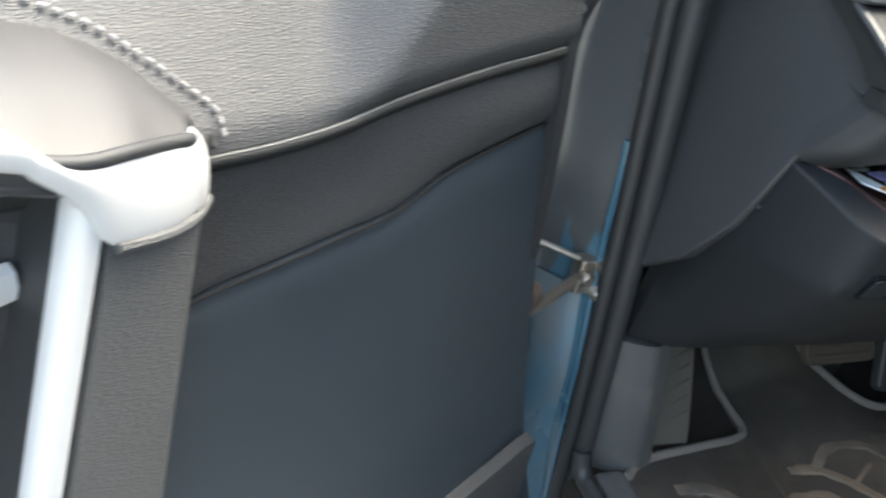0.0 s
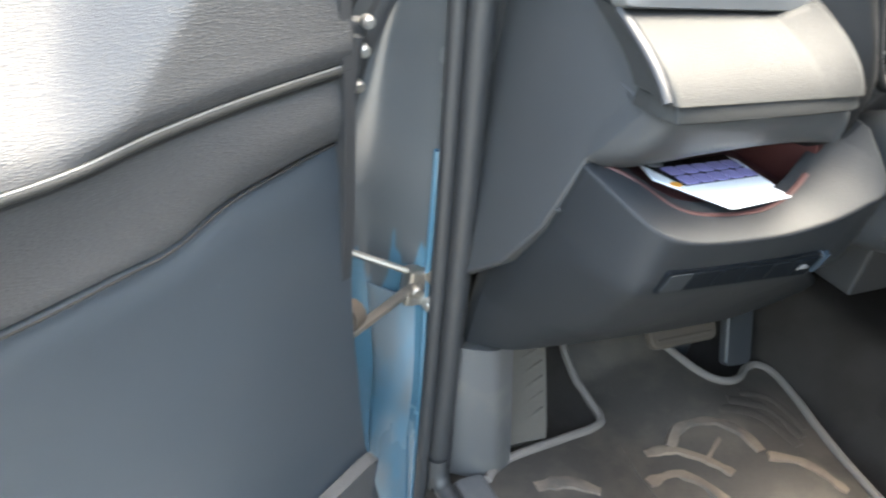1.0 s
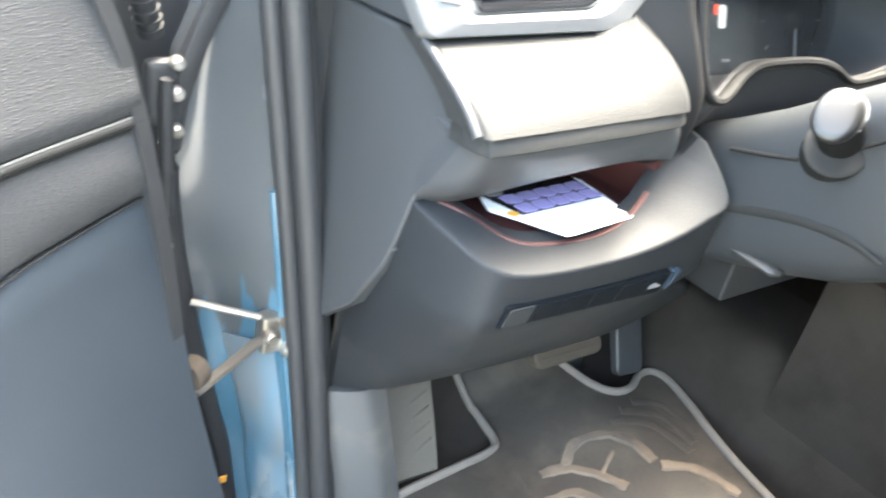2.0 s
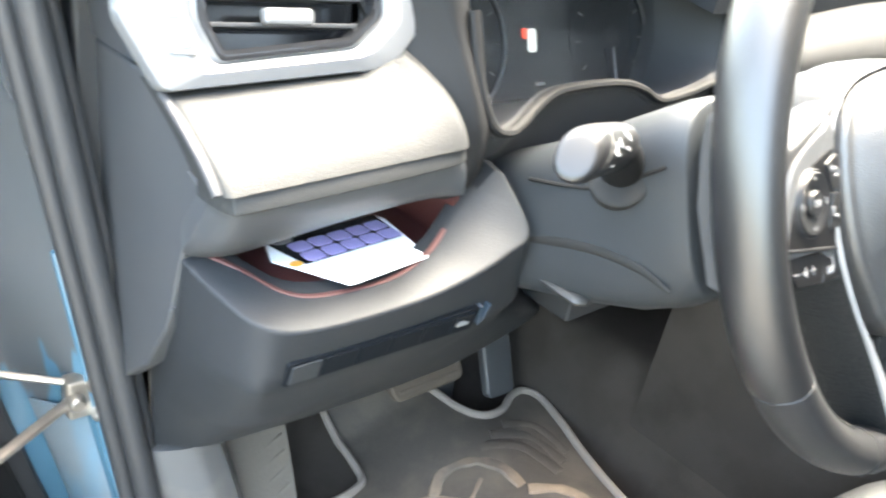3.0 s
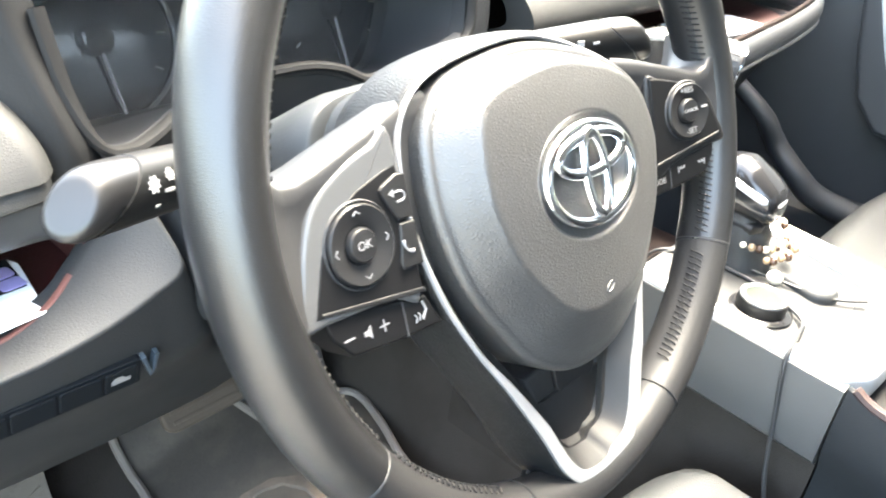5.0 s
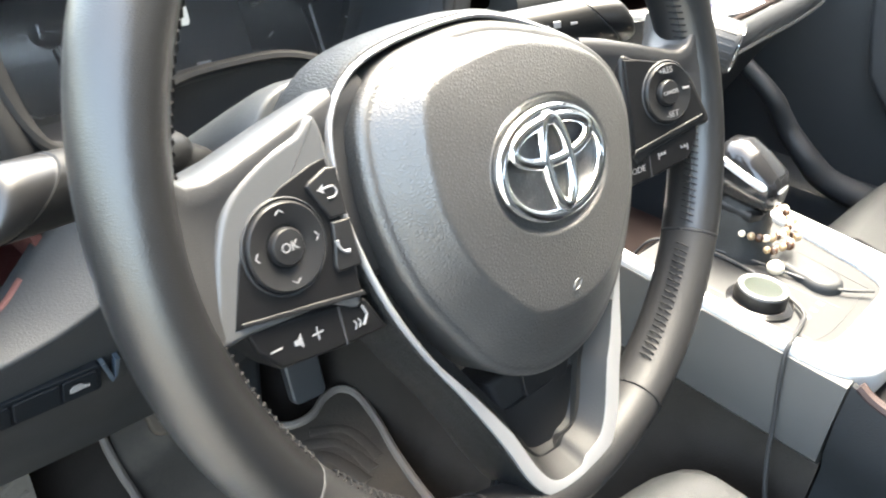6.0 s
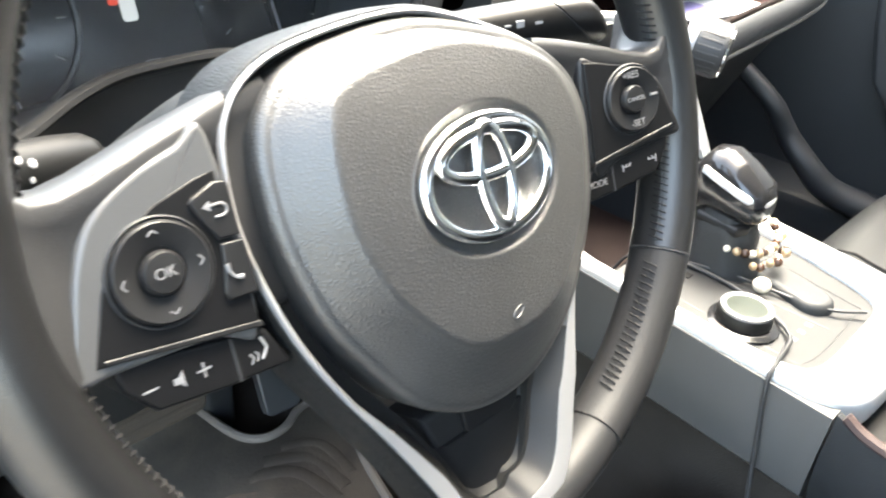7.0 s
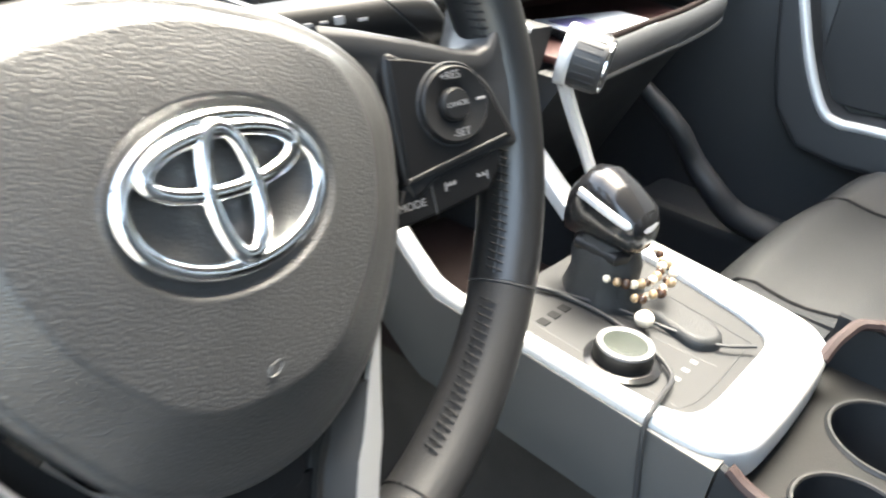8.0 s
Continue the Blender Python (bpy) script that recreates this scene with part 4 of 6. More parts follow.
    strip = part("switch_panel", plate(rounded(.160, .0240, .003), -.004, .0012, .001, m), SWITCH, d, "dark recessed switch panel")
    edges = [-.277, -.2535, -.226, -.1985, -.171, -.1435, -.1215]
    for k, (a, b) in enumerate(zip(edges, edges[1:])):
        sw = part("switch", plate(rounded(b - a - .0016, .0185, .002, 4, (a + b) / 2 + .199, 0), 0, .0024, .0008, m), HARDGREY if k == 0 else SWITCH, strip, "grey blank cover" if k == 0 else "")
        if k == 5:
            car = [(-.006, -.002), (.006, -.002), (.006, .001), (.003, .0015), (.0005, .004), (-.004, .004), (-.006, .001)]
            part("symbol", plate([(x - .0005 + (a + b) / 2 + .199, y) for x, y in car], .002, .0027, 0, m, 1), PRINT, sw, "white open tailgate symbol")
    for sliver in ([(.0795, .0110), (.0825, .0115), (.0885, -.0085), (.0865, -.0105)], [(.0885, .0110), (.0915, .0105), (.0900, -.0060), (.0880, -.0085)]):
        part("notch", plate(sliver, -.004, .0013, .0004, m), NOTCH, strip, "blue grey sliver at the panel's end")
    # end cap behind the door seal
    cap = [(.266, .877), (.281, .832), (.291, .805), (.325, .752), (.385, .697), (.44, .70), (.48, .80), (.49, .975), (.43, .973), (.33, .974), (.290, .975), (.268, .978), (.247, .958), (.229, .936), (.236, .920), (.257, .896)]
    m = frame_of((-.300, 0, 0), (0, -1, 0), (0, 0, 1))
    part("end_cap", plate([(-y, z) for y, z in cap], 0, .016, .003, m), PLASTIC2, d, "dark plastic end cap")
    part("clip", box((-.320, .274, .829), (-.316, .278, .8312), .001), PLASTIC2, d, "tiny plastic clip")
    # upper corner above the end cap
    upper = [[(-.318, y, z) for y, z in ((.49, .978), (.40, .976), (.33, .978), (.287, .980))], [(-.322, y, z) for y, z in ((.50, 1.02), (.42, 1.02), (.34, 1.02), (.290, 1.02))], [(-.330, y, z) for y, z in ((.50, 1.06), (.42, 1.06), (.36, 1.06), (.31, 1.06))]]
    part("upper_corner", sheet(grid_loft(upper, 16, 12), 16, 12, (.02, 0, 0)), PLASTIC2, d)
    # panel between the leather and the instruments
    side = [[(-.205, .290, 1.06), (-.192, .272, 1.02), (-.178, .245, .980), (-.168, .232, .945), (-.158, .228, .915), (-.142, .242, .895)],
            [(-.175, .262, 1.06), (-.160, .244, 1.02), (-.147, .220, .980), (-.143, .210, .945), (-.137, .211, .915), (-.125, .232, .895)],
            [(-.150, .245, 1.06), (-.145, .232, 1.02), (-.137, .214, .980), (-.130, .207, .950), (-.122, .214, .925), (-.112, .235, .900)],
            [(-.130, .255, 1.06), (-.129, .238, 1.02), (-.126, .224, .985), (-.119, .214, .958), (-.105, .228, .930), (-.098, .245, .900)]]
    part("side_panel", sheet(grid_loft(side, 20, 10), 20, 10, (.004, .012, 0)), INKBLACK, d, "dark panel beside the instruments")
    return d


def make_vent():
    v = thing("air_vent", "silver-framed black air vent with slats", "air vent")
    m = frame_of((-.327, .266, 1.0), (1, -.12, 0), (0, .32, .947)) @ Matrix.Translation((.327, 0, 0))
    out = [(-.331, -.0195), (-.197, -.0102), (-.181, -.0055), (-.1612, .0156), (-.1655, .052), (-.187, .076), (-.340, .078), (-.351, .022)]
    inn = [(-.2965, -.0035), (-.2145, .0042), (-.2095, .0055), (-.189, .0225), (-.189, .050), (-.207, .066), (-.305, .066), (-.3075, .0205)]
    o, i = polyround(out, .006), polyround(inn, .005)
    rows = [[(p.x, p.y, -.01) for p in o], [(p.x, p.y, -.001) for p in o], [(*(p + (q - p) * .06), .002) for p, q in zip(o, i)], [(*(p + (q - p) * .58), .0045) for p, q in zip(o, i)], [(*(p + (q - p) * .64), .004) for p, q in zip(o, i)], [(*(p + (q - p) * .93), -.002) for p, q in zip(o, i)], [(p.x, p.y, 0) for p in i], [(p.x, p.y, -.03) for p in i]]
    bm = skin(rows, caps=False)
    bm.transform(m)
    part("surround", bm, VENTSILVER, v, "bright satin silver surround")
    liner = ring_on([(*p,) for p in inset_cw(i, -.0005)], [(*p,) for p in inset_cw(i, .006)], -.012, -.001)
    liner.transform(m)
    part("liner", liner, GLOSS, v, "dark vent frame")
    part("cavity", box((-.32, -.005, -.045), (-.19, .066, -.038), .002, m), GLOSS, v)
    for k in range(3):
        part("slat", box((-.308, .016 + .016 * k, -.024), (-.200, .019 + .016 * k, -.008), .001, m), DARK, v)
    tab = part("slider", box((-.268, .017, -.008), (-.236, .027, .001), .003, m), VENTSILVER, v, "silver air vent slider")
    keys = part("key_panel", plate([(-.3245, .001), (-.3100, .000), (-.3195, .040), (-.3340, .042)], -.002, .0054, .001, m), VENTSILVER, v, "satin strip with small marks")
    for k in range(4):
        part("symbol", box((-.3190 - .0025 * k, .0045 + .0078 * k, .0050), (-.3130 - .0025 * k, .0080 + .0078 * k, .0059), .0003, m), PRINT, keys)


def make_cluster():
    c = thing("instrument_cluster", "dark instrument display with two dials under a hood", "instrument cluster")
    m = frame_of((.02, .318, .962), (1, 0, 0), (0, .34, .94))
    part("backing", plate(rounded(.34, .15, .02, 5, 0, .030), -.012, 0, .002, m), SCREEN, c, "dark display glass")
    mid = part("display", plate([(-.062, -.034), (.062, -.034), (.054, .085), (-.054, .085)], 0, .0015, .0006, m), PANELGREY, c, "grey central display")
    icon = part("symbol", plate(rounded(.011, .020, .003, 4, .010, .020), .0015, .0022, .0003, m), LIT_WHITE, mid, "small lit car symbol")
    part("symbol", plate(rounded(.007, .009, .002, 4, .001, .026), .0015, .0022, .0003, m), LIT_RED, mid, "red warning symbol")
    part("symbol", plate(rounded(.012, .003, .001, 3, .018, -.018), .0015, .0022, .0003, m), THREAD, mid)
    for cx in (-.082, .098 + .02):
        dial = part("dial", skin([[m @ Vector((x, y, h)) for x, y in ellipse(r, r, 48, cx, .020)] for r, h in ((.058, 0), (.058, .002), (.052, .0025), (0, .0015))]), SCREEN, c, "dark dial face")
        ring = tube([m @ Vector((cx + .0565 * math.cos(a), .020 + .0565 * math.sin(a), .004)) for a in [radians(200 + 250 * k / 60) if cx < 0 else radians(-130 + 210 * k / 60) for k in range(61)]], .0016, 8)
        part("dial_ring", ring, material_pad, dial, "thin silver dial ring")
        part("hub", skin([[m @ Vector((x, y, h)) for x, y in ellipse(r, r, 28, cx, .020)] for r, h in ((.011, .002), (.011, .007), (.008, .009), (0, .009))]), GLOSS, dial)
        part("needle", tube([m @ Vector((cx, .015, .007)), m @ Vector((cx + .006, -.035, .006))], .0012, 6), PRINT, dial)
        for k in range(9):
            a = radians(215 - 31 * k)
            part("tick", tube([m @ Vector((cx + r * math.cos(a), .020 + r * math.sin(a), .0028)) for r in (.044, .050)], .0005, 5), THREAD, dial)
    part("lens", plate(rounded(.34, .15, .02, 5, 0, .030), .016, .018, .0006, m), LENS, c, "clear cover lens with reflection haze in its colour")
    trim = [(-.117, .213, .957), (-.100, .215, .950), (-.082, .221, .951), (-.050, .234, .960), (-.020, .243, .9650), (.012, .240, .9685), (.046, .233, .9705), (.070, .227, .966), (.093, .222, .956), (.125, .220, .959), (.162, .220, .966), (.200, .222, .976), (.212, .235, 1.03)]
    trim = [(-.131, .236, 1.03), (-.127, .222, .985)] + trim
    fore = [(-.124, .335, 1.03), (-.122, .322, .985)] + [(x * .98, .306, .934) for x, y, z in trim[2:-2]] + [(.19, .322, .985), (.195, .335, 1.03)]
    part("visor", sheet(grid_loft([trim, [((a[0] + b[0]) / 2, (a[1] + b[1]) / 2, (a[2] + b[2]) / 2 - .004) for a, b in zip(trim, fore)], fore], 64, 8), 64, 8, (0, .002, -.006)), DARK, c, "dark visor floor")
    part("trim", tube(curve(trim, 80), .0036, 8, wide=1.4), INKBLACK, c, "angular satin grey trim line")
    below = [trim[2:-1], [(x, y + .012, z - .022) for x, y, z in trim[2:-1]], [(x * .9, .26, .90) for x, y, z in trim[2:-1]], [(x * .9, .31, .86) for x, y, z in trim[2:-1]], [(x * .95, .42, .80) for x, y, z in trim[2:-1]]]
    part("lower_panel", sheet(grid_loft(below, 40, 10), 40, 10, (0, .01, 0)), DARK, c, "dark panel under the instruments")
    hood = [[(-.15, .26, 1.055), (-.09, .25, 1.075), (.02, .245, 1.085), (.14, .25, 1.075), (.22, .26, 1.05)], [(-.16, .42, 1.07), (-.09, .42, 1.085), (.02, .42, 1.09), (.14, .42, 1.085), (.24, .42, 1.06)]]
    part("hood", sheet(grid_loft(hood, 32, 4), 32, 4, (0, 0, .012)), PLASTIC, c, "black instrument hood")
    wing = [[(.185, .214, .955), (.205, .222, .99), (.212, .238, 1.04)], [(.225, .225, .950), (.238, .232, .985), (.240, .245, 1.05)], [(.255, .26, .945), (.262, .262, .99), (.262, .27, 1.06)]]
    part("side_wing", sheet(grid_loft(wing, 10, 14), 10, 14, (-.004, .02, 0)), PLASTIC, c, "curved grey surround")


make_dashboard()
make_vent()
make_cluster()


# printed card in the tray
def make_card():
    c = thing("printed_card", "white card with violet squares lying in the tray", "card")
    m = frame_of((-.200, .240, .8650), (1, .06, .012), (-.06, 1, -.05))
    body = part("sheet", plate([(-.060, .016), (-.055, .006), (-.036, -.036), (-.030, -.037), (.036, -.034), (.050, .030), (.047, .040), (-.050, .040)], 0, .0012, .0004, m), PAPER, c)
    part("print", plate([(-.044, .000), (.041, .000), (.047, .040), (-.050, .040)], .0008, .0015, .0002, m), GLOSS, body, "dark printed field")
    for r in range(2):
        for k in range(5):
            part("square", plate(rounded(.0150, .0135, .003, 3, -.032 + .0168 * k, .008 + .0155 * r), .0013, .0019, .0002, m), PURPLE, body)
    part("mark", plate(ellipse(.005, .004, 16, -.049, .004), .0010, .0016, .0002, m), ORANGE, body)
    part("mark", plate(ellipse(.008, .004, 16, -.038, .036), .0013, .0019, .0002, m), THREAD, body)

make_card()

# ---- open driver's door ----
DOOR = frame_of((-.465, .348, 0), (-.928, -.372, 0), (.372, -.928, 0))
SEAM1 = [(-.10, .926), (.011, .912), (.082, .903), (.145, .892), (.186, .8815), (.217, .8765), (.253, .874), (.35, .872), (.9, .868)]
SEAM2 = [(-.10, .872), (.0, .856), (.045, .846), (.090, .833), (.127, .8125), (.160, .805), (.207, .796), (.257, .788), (.35, .768), (.9, .70)]


def smooth_table(t):
    pts = curve([(a, b, 0) for a, b in t], 200)
    return [(p.x, p.y) for p in pts]


SEAM1, SEAM2 = smooth_table(SEAM1), smooth_table(SEAM2)


def door_front(z):
    return lerp_table([(.40, -.105), (.55, -.052), (.67, -.030), (.80, -.012), (.856, -.002), (.912, .010), (.95, .020), (1.05, .06)], z)


def pad_slope(s, h):
    """How far the upper panel leans back: upright near the hinge, past a soft crease sloping over the armrest."""
    t = min(1, max(0, (s - .168 + .70 * h) / .045))
    return .10 + .85 * t * t * (3 - 2 * t)


def make_door():
    d = thing("driver_door", "open car door with black leather trim and silver pull handle", "car door", DOOR)

    def span(u, z):
        a = door_front(z)
        return a + (.95 - a) * u ** 1.6

    def upper(u, v):
        s = span(u, .912 + .12 * v)
        z1 = lerp_table(SEAM1, s) + .0035
        h = .13 * v
        return Vector((s, .009 + .006 * math.sin(min(1, v * 9) * math.pi / 2) - pad_slope(s, h) * h, z1 + h))
    part("upper_panel", sheet(upper, 160, 30, (0, -.02, 0)), LEATHER_DOOR, d, "soft black leather upper door panel", sharp=60)

    def middle(u, v):
        s = span(u, .88)
        z1, z2 = lerp_table(SEAM1, s) - .0035, lerp_table(SEAM2, s) + .0012
        z = z1 + (z2 - z1) * v
        y = .008 * math.sin(math.pi * v) ** .7 - .012 * math.sin(math.pi * v * .9) * math.exp(-((s - .20) / .09) ** 2)
        return Vector((s, y + .002, z))
    part("middle_panel", sheet(middle, 80, 20, (0, -.02, 0)), LEATHER_DOOR, d, "black leather middle insert", sharp=60)

    def lower(u, v):
        z0 = .40
        s = span(u, .82 - .42 * v)
        z2 = lerp_table(SEAM2, s) - .0012
        z = z2 + (z0 - z2) * v
        y = .001 + .0045 * min(1, v * 25) + .065 * max(0, v - .02) ** 1.6 - .02 * max(0, v - .62)
        return Vector((s, y, z))
    part("lower_panel", sheet(lower, 70, 40, (0, -.02, 0)), DOORLOW, d, "smooth blue-grey plastic lower panel", sharp=60)
    roll = [Vector((s, .0085, lerp_table(SEAM1, s) - .0005)) for s in np.linspace(.008, .9, 120)]
    part("seam", tube(roll, .0036, 10), LEATHER, d, "rolled leather seam")
    part("seam_line", tube([p + Vector((0, .0020, .0032)) for p in roll], .0006, 5), THREAD_M, d, "pale stitched line on the seam")
    part("gap", tube([p + Vector((0, -.0015, -.0046)) for p in roll], .0022, 6), SOOT, d)
    thin = [Vector((s, .0035, lerp_table(SEAM2, s))) for s in np.linspace(-.002, .9, 120)]
    part("seam", tube(thin, .0009, 6), THREAD_D, d)
    # stitched edge of the upper panel over the armrest
    line = curve([(.2557, .009, .8825), (.2556, .0050, .8863), (.2563, -.0026, .8944), (.2665, -.0111, .903), (.2827, -.0224, .9146), (.3004, -.0332, .9255), (.3184, -.0400, .9323), (.37, -.058, .950)], 240)
    roll2 = [p + Vector((.0045, .0002, -.0020)) for p in line]
    part("seam", tube(roll2, .0017, 8), LEATHER_RIM_B, d)
    bits, gone = [], 0.0
    for p, q in zip(line, line[1:]):
        gone += (q - p).length
        if gone > .0056:
            gone = 0.0
            t = (q - p).normalized()
            c = p + Vector((-.001, .0030, .001))
            bits.append(tube([c - t * .0018, c + t * .0018], .0010, 6))
    tagged(part("stitching", merge(*bits), THREAD, d, "pale grey double stitching"), kind="stuff")
    # armrest cushion between the stitched edge and the silver handle
    back = [(.268, .0023, .8865), (.2724, -.0049, .8943), (.2812, -.0148, .9047), (.2925, -.0237, .9138), (.3064, -.0308, .9208), (.3205, -.0358, .9258), (.3328, -.0377, .9275), (.37, -.044, .931), (.42, -.051, .935), (.48, -.055, .939), (.54, -.058, .943), (.6, -.06, .946)]
    front = [(.272, .0060, .8905), (.283, .0285, .9010), (.2925, .0335, .9035), (.301, .0370, .9050), (.3153, .0440, .9080), (.3385, .0510, .9105), (.37, .0515, .9180), (.42, .0520, .925), (.48, .052, .930), (.54, .051, .934), (.6, .05, .937)]
    mid = [tuple((Vector(a) + Vector(b)) / 2 + Vector((-.001, 0, .0045))) for a, b in zip(back, front)]
    low = [(x + .001, y + .0015, z - .006) for x, y, z in front]
    sink = [(x + .002, y - .003, z - .006) for x, y, z in back]
    part("armrest_edge", tube([p + Vector((0, .001, -.0025)) for p in curve(front[:8], 40)], .0032, 10), DARK, d, "dark rolled front edge of the armrest")
    part("armrest", sheet(grid_loft([sink, back, mid, front, low], 48, 20), 48, 20, (0, -.004, -.012)), LEATHER_ARM, d, "padded grey leather armrest", sharp=60)
    # silver handle cap and upright
    top = [(.2690, .000, .8880), (.2780, .0265, .8990), (.2900, .0330, .9020), (.3000, .0375, .9035), (.3153, .0450, .9065), (.3385, .0525, .9080), (.3515, .0530, .9150), (.3620, .0530, .9210), (.42, .053, .931), (.6, .05, .94)]
    bot = [(.2675, .000, .8690), (.2720, .0265, .8670), (.2830, .0375, .8665), (.2990, .0460, .8670), (.3240, .0520, .8700), (.3370, .0530, .8900), (.3520, .0540, .9040), (.3630, .0540, .9100), (.42, .053, .920), (.6, .05, .93)]
    mid = [tuple((Vector(a) + Vector(b)) / 2 + Vector((-.001, .0035, .003))) for a, b in zip(top, bot)]
    tuck = [(x + .004, y - .010, z + .001) for x, y, z in top]
    under = [(x + .002, y - .010, z + .001) for x, y, z in bot]
    part("handle_cap", sheet(grid_loft([tuck, top, mid, bot, under], 60, 24), 60, 24, (.002, -.006, 0)), DOORSILVER, d, "bright silver handle cap", sharp=60)
    post, strip, wall = [], [], []
    for z in np.linspace(.8685, .46, 20):
        k = .868 - z
        r, l, f = .2755 + .118 * k, .3265 + .19 * k, .0485 + .085 * k
        post.append([(r + .002, -.01, z), (r, .018, z), (r + .001, .032 + .07 * k, z), (r + .007, .039 + .075 * k, z), (l - .010, f - .002, z), (l - .002, f, z), (l, f - .004, z), (l, -.01, z)])
    for z in np.linspace(.890, .46, 24):
        k = .868 - z
        l, f = .3265 + .19 * k, .0485 + .085 * k
        e = .3425 + .197 * k
        strip.append([(l + .001, f - .010, z), (l + .001, f - .004, z), (l + .003, f + .0015, z), ((l + e) / 2, f + .003, z), (e - .003, f + .001, z), (e, f - .005, z), (e, f - .010, z)])
        wall.append([(l + .001, 0, z), (l + .001, f - .009, z), (e - .0015, f - .009, z), (e + .001, 0, z)])
    part("handle_post", skin(post), POST, d, "grained grey handle upright", sharp=50)
    part("handle_strip", skin(strip), DOORSILVER, d, "bright silver edge strip", sharp=50)
    part("handle_lip", tube(curve([(x - .0004, y + .0002, z - .0015) for x, y, z in bot[1:5]], 24), .0028, 8), POST, d, "raised lip on top of the upright")
    part("handle_inside", skin(wall), DARK, d, "dark inner side of the handle", sharp=50)
    # pocket behind the handle
    part("recess", sheet(lambda u, v: Vector((.34 + .4 * u, .006 - .01 * math.sin(math.pi * u), .895 - .2 * v)), 8, 8, (0, -.01, 0)), DARK, d, "dark handle recess")
    part("inner_handle", tube(curve([(.352, .012, .834), (.42, .03, .836), (.5, .02, .836)], 12), .010, 8, wide=.6), SILVER, d, "inner release lever")
    # speaker grille panel at the bottom front
    def grille(u, v):
        s = -.055 + .20 * u
        top = .556 - .35 * max(0, s + .045) - .0 * u
        return Vector((s, .052 + .006 * v, top - (top - .40) * v))
    part("pocket_panel", sheet(grille, 16, 16, (0, -.012, 0)), LEATHER_DOOR, d, "textured pocket panel", sharp=60)
    # door's hinge end and outer skin
    def edge(u, v):
        z = .40 + .7 * v
        return Vector((door_front(z) - .004, .012 - .11 * u, z))
    part("end_face", sheet(edge, 8, 24, (.01, 0, 0)), DARK, d, "dark grey door end with rubber seal")
    part("door_seal", tube([Vector((door_front(z) - .004, -.012, z)) for z in np.linspace(.40, 1.1, 40)], .008, 8), RUBBER, d, "black rubber door seal")
    part("outer_skin", sheet(lambda u, v: Vector((-.04 + 1.0 * u, -.11 - .02 * math.sin(math.pi * v), .40 + .65 * v)), 10, 10, (0, -.01, 0)), BLUE, d, "blue painted outer skin")

    part("window_frame", tube(curve([(.08, -.085, 1.12), (.25, -.10, 1.33), (.50, -.12, 1.46), (.80, -.12, 1.50), (.95, -.10, 1.30), (.97, -.09, 1.0)], 40), .022, 8), DARK, d, "black window frame")


make_door()


# ---- body pillar with seal, hinge and check strap ----
def pillar_outer(z):
    return lerp_table([(.3, -.33), (.526, -.362), (.60, -.38), (.704, -.402), (.78, -.413), (.85, -.416), (.90, -.405), (.95, -.385), (1.0, -.362), (1.1, -.33)], z)


def seal_x(z):
    return -.302 - .145 * (z - .62)


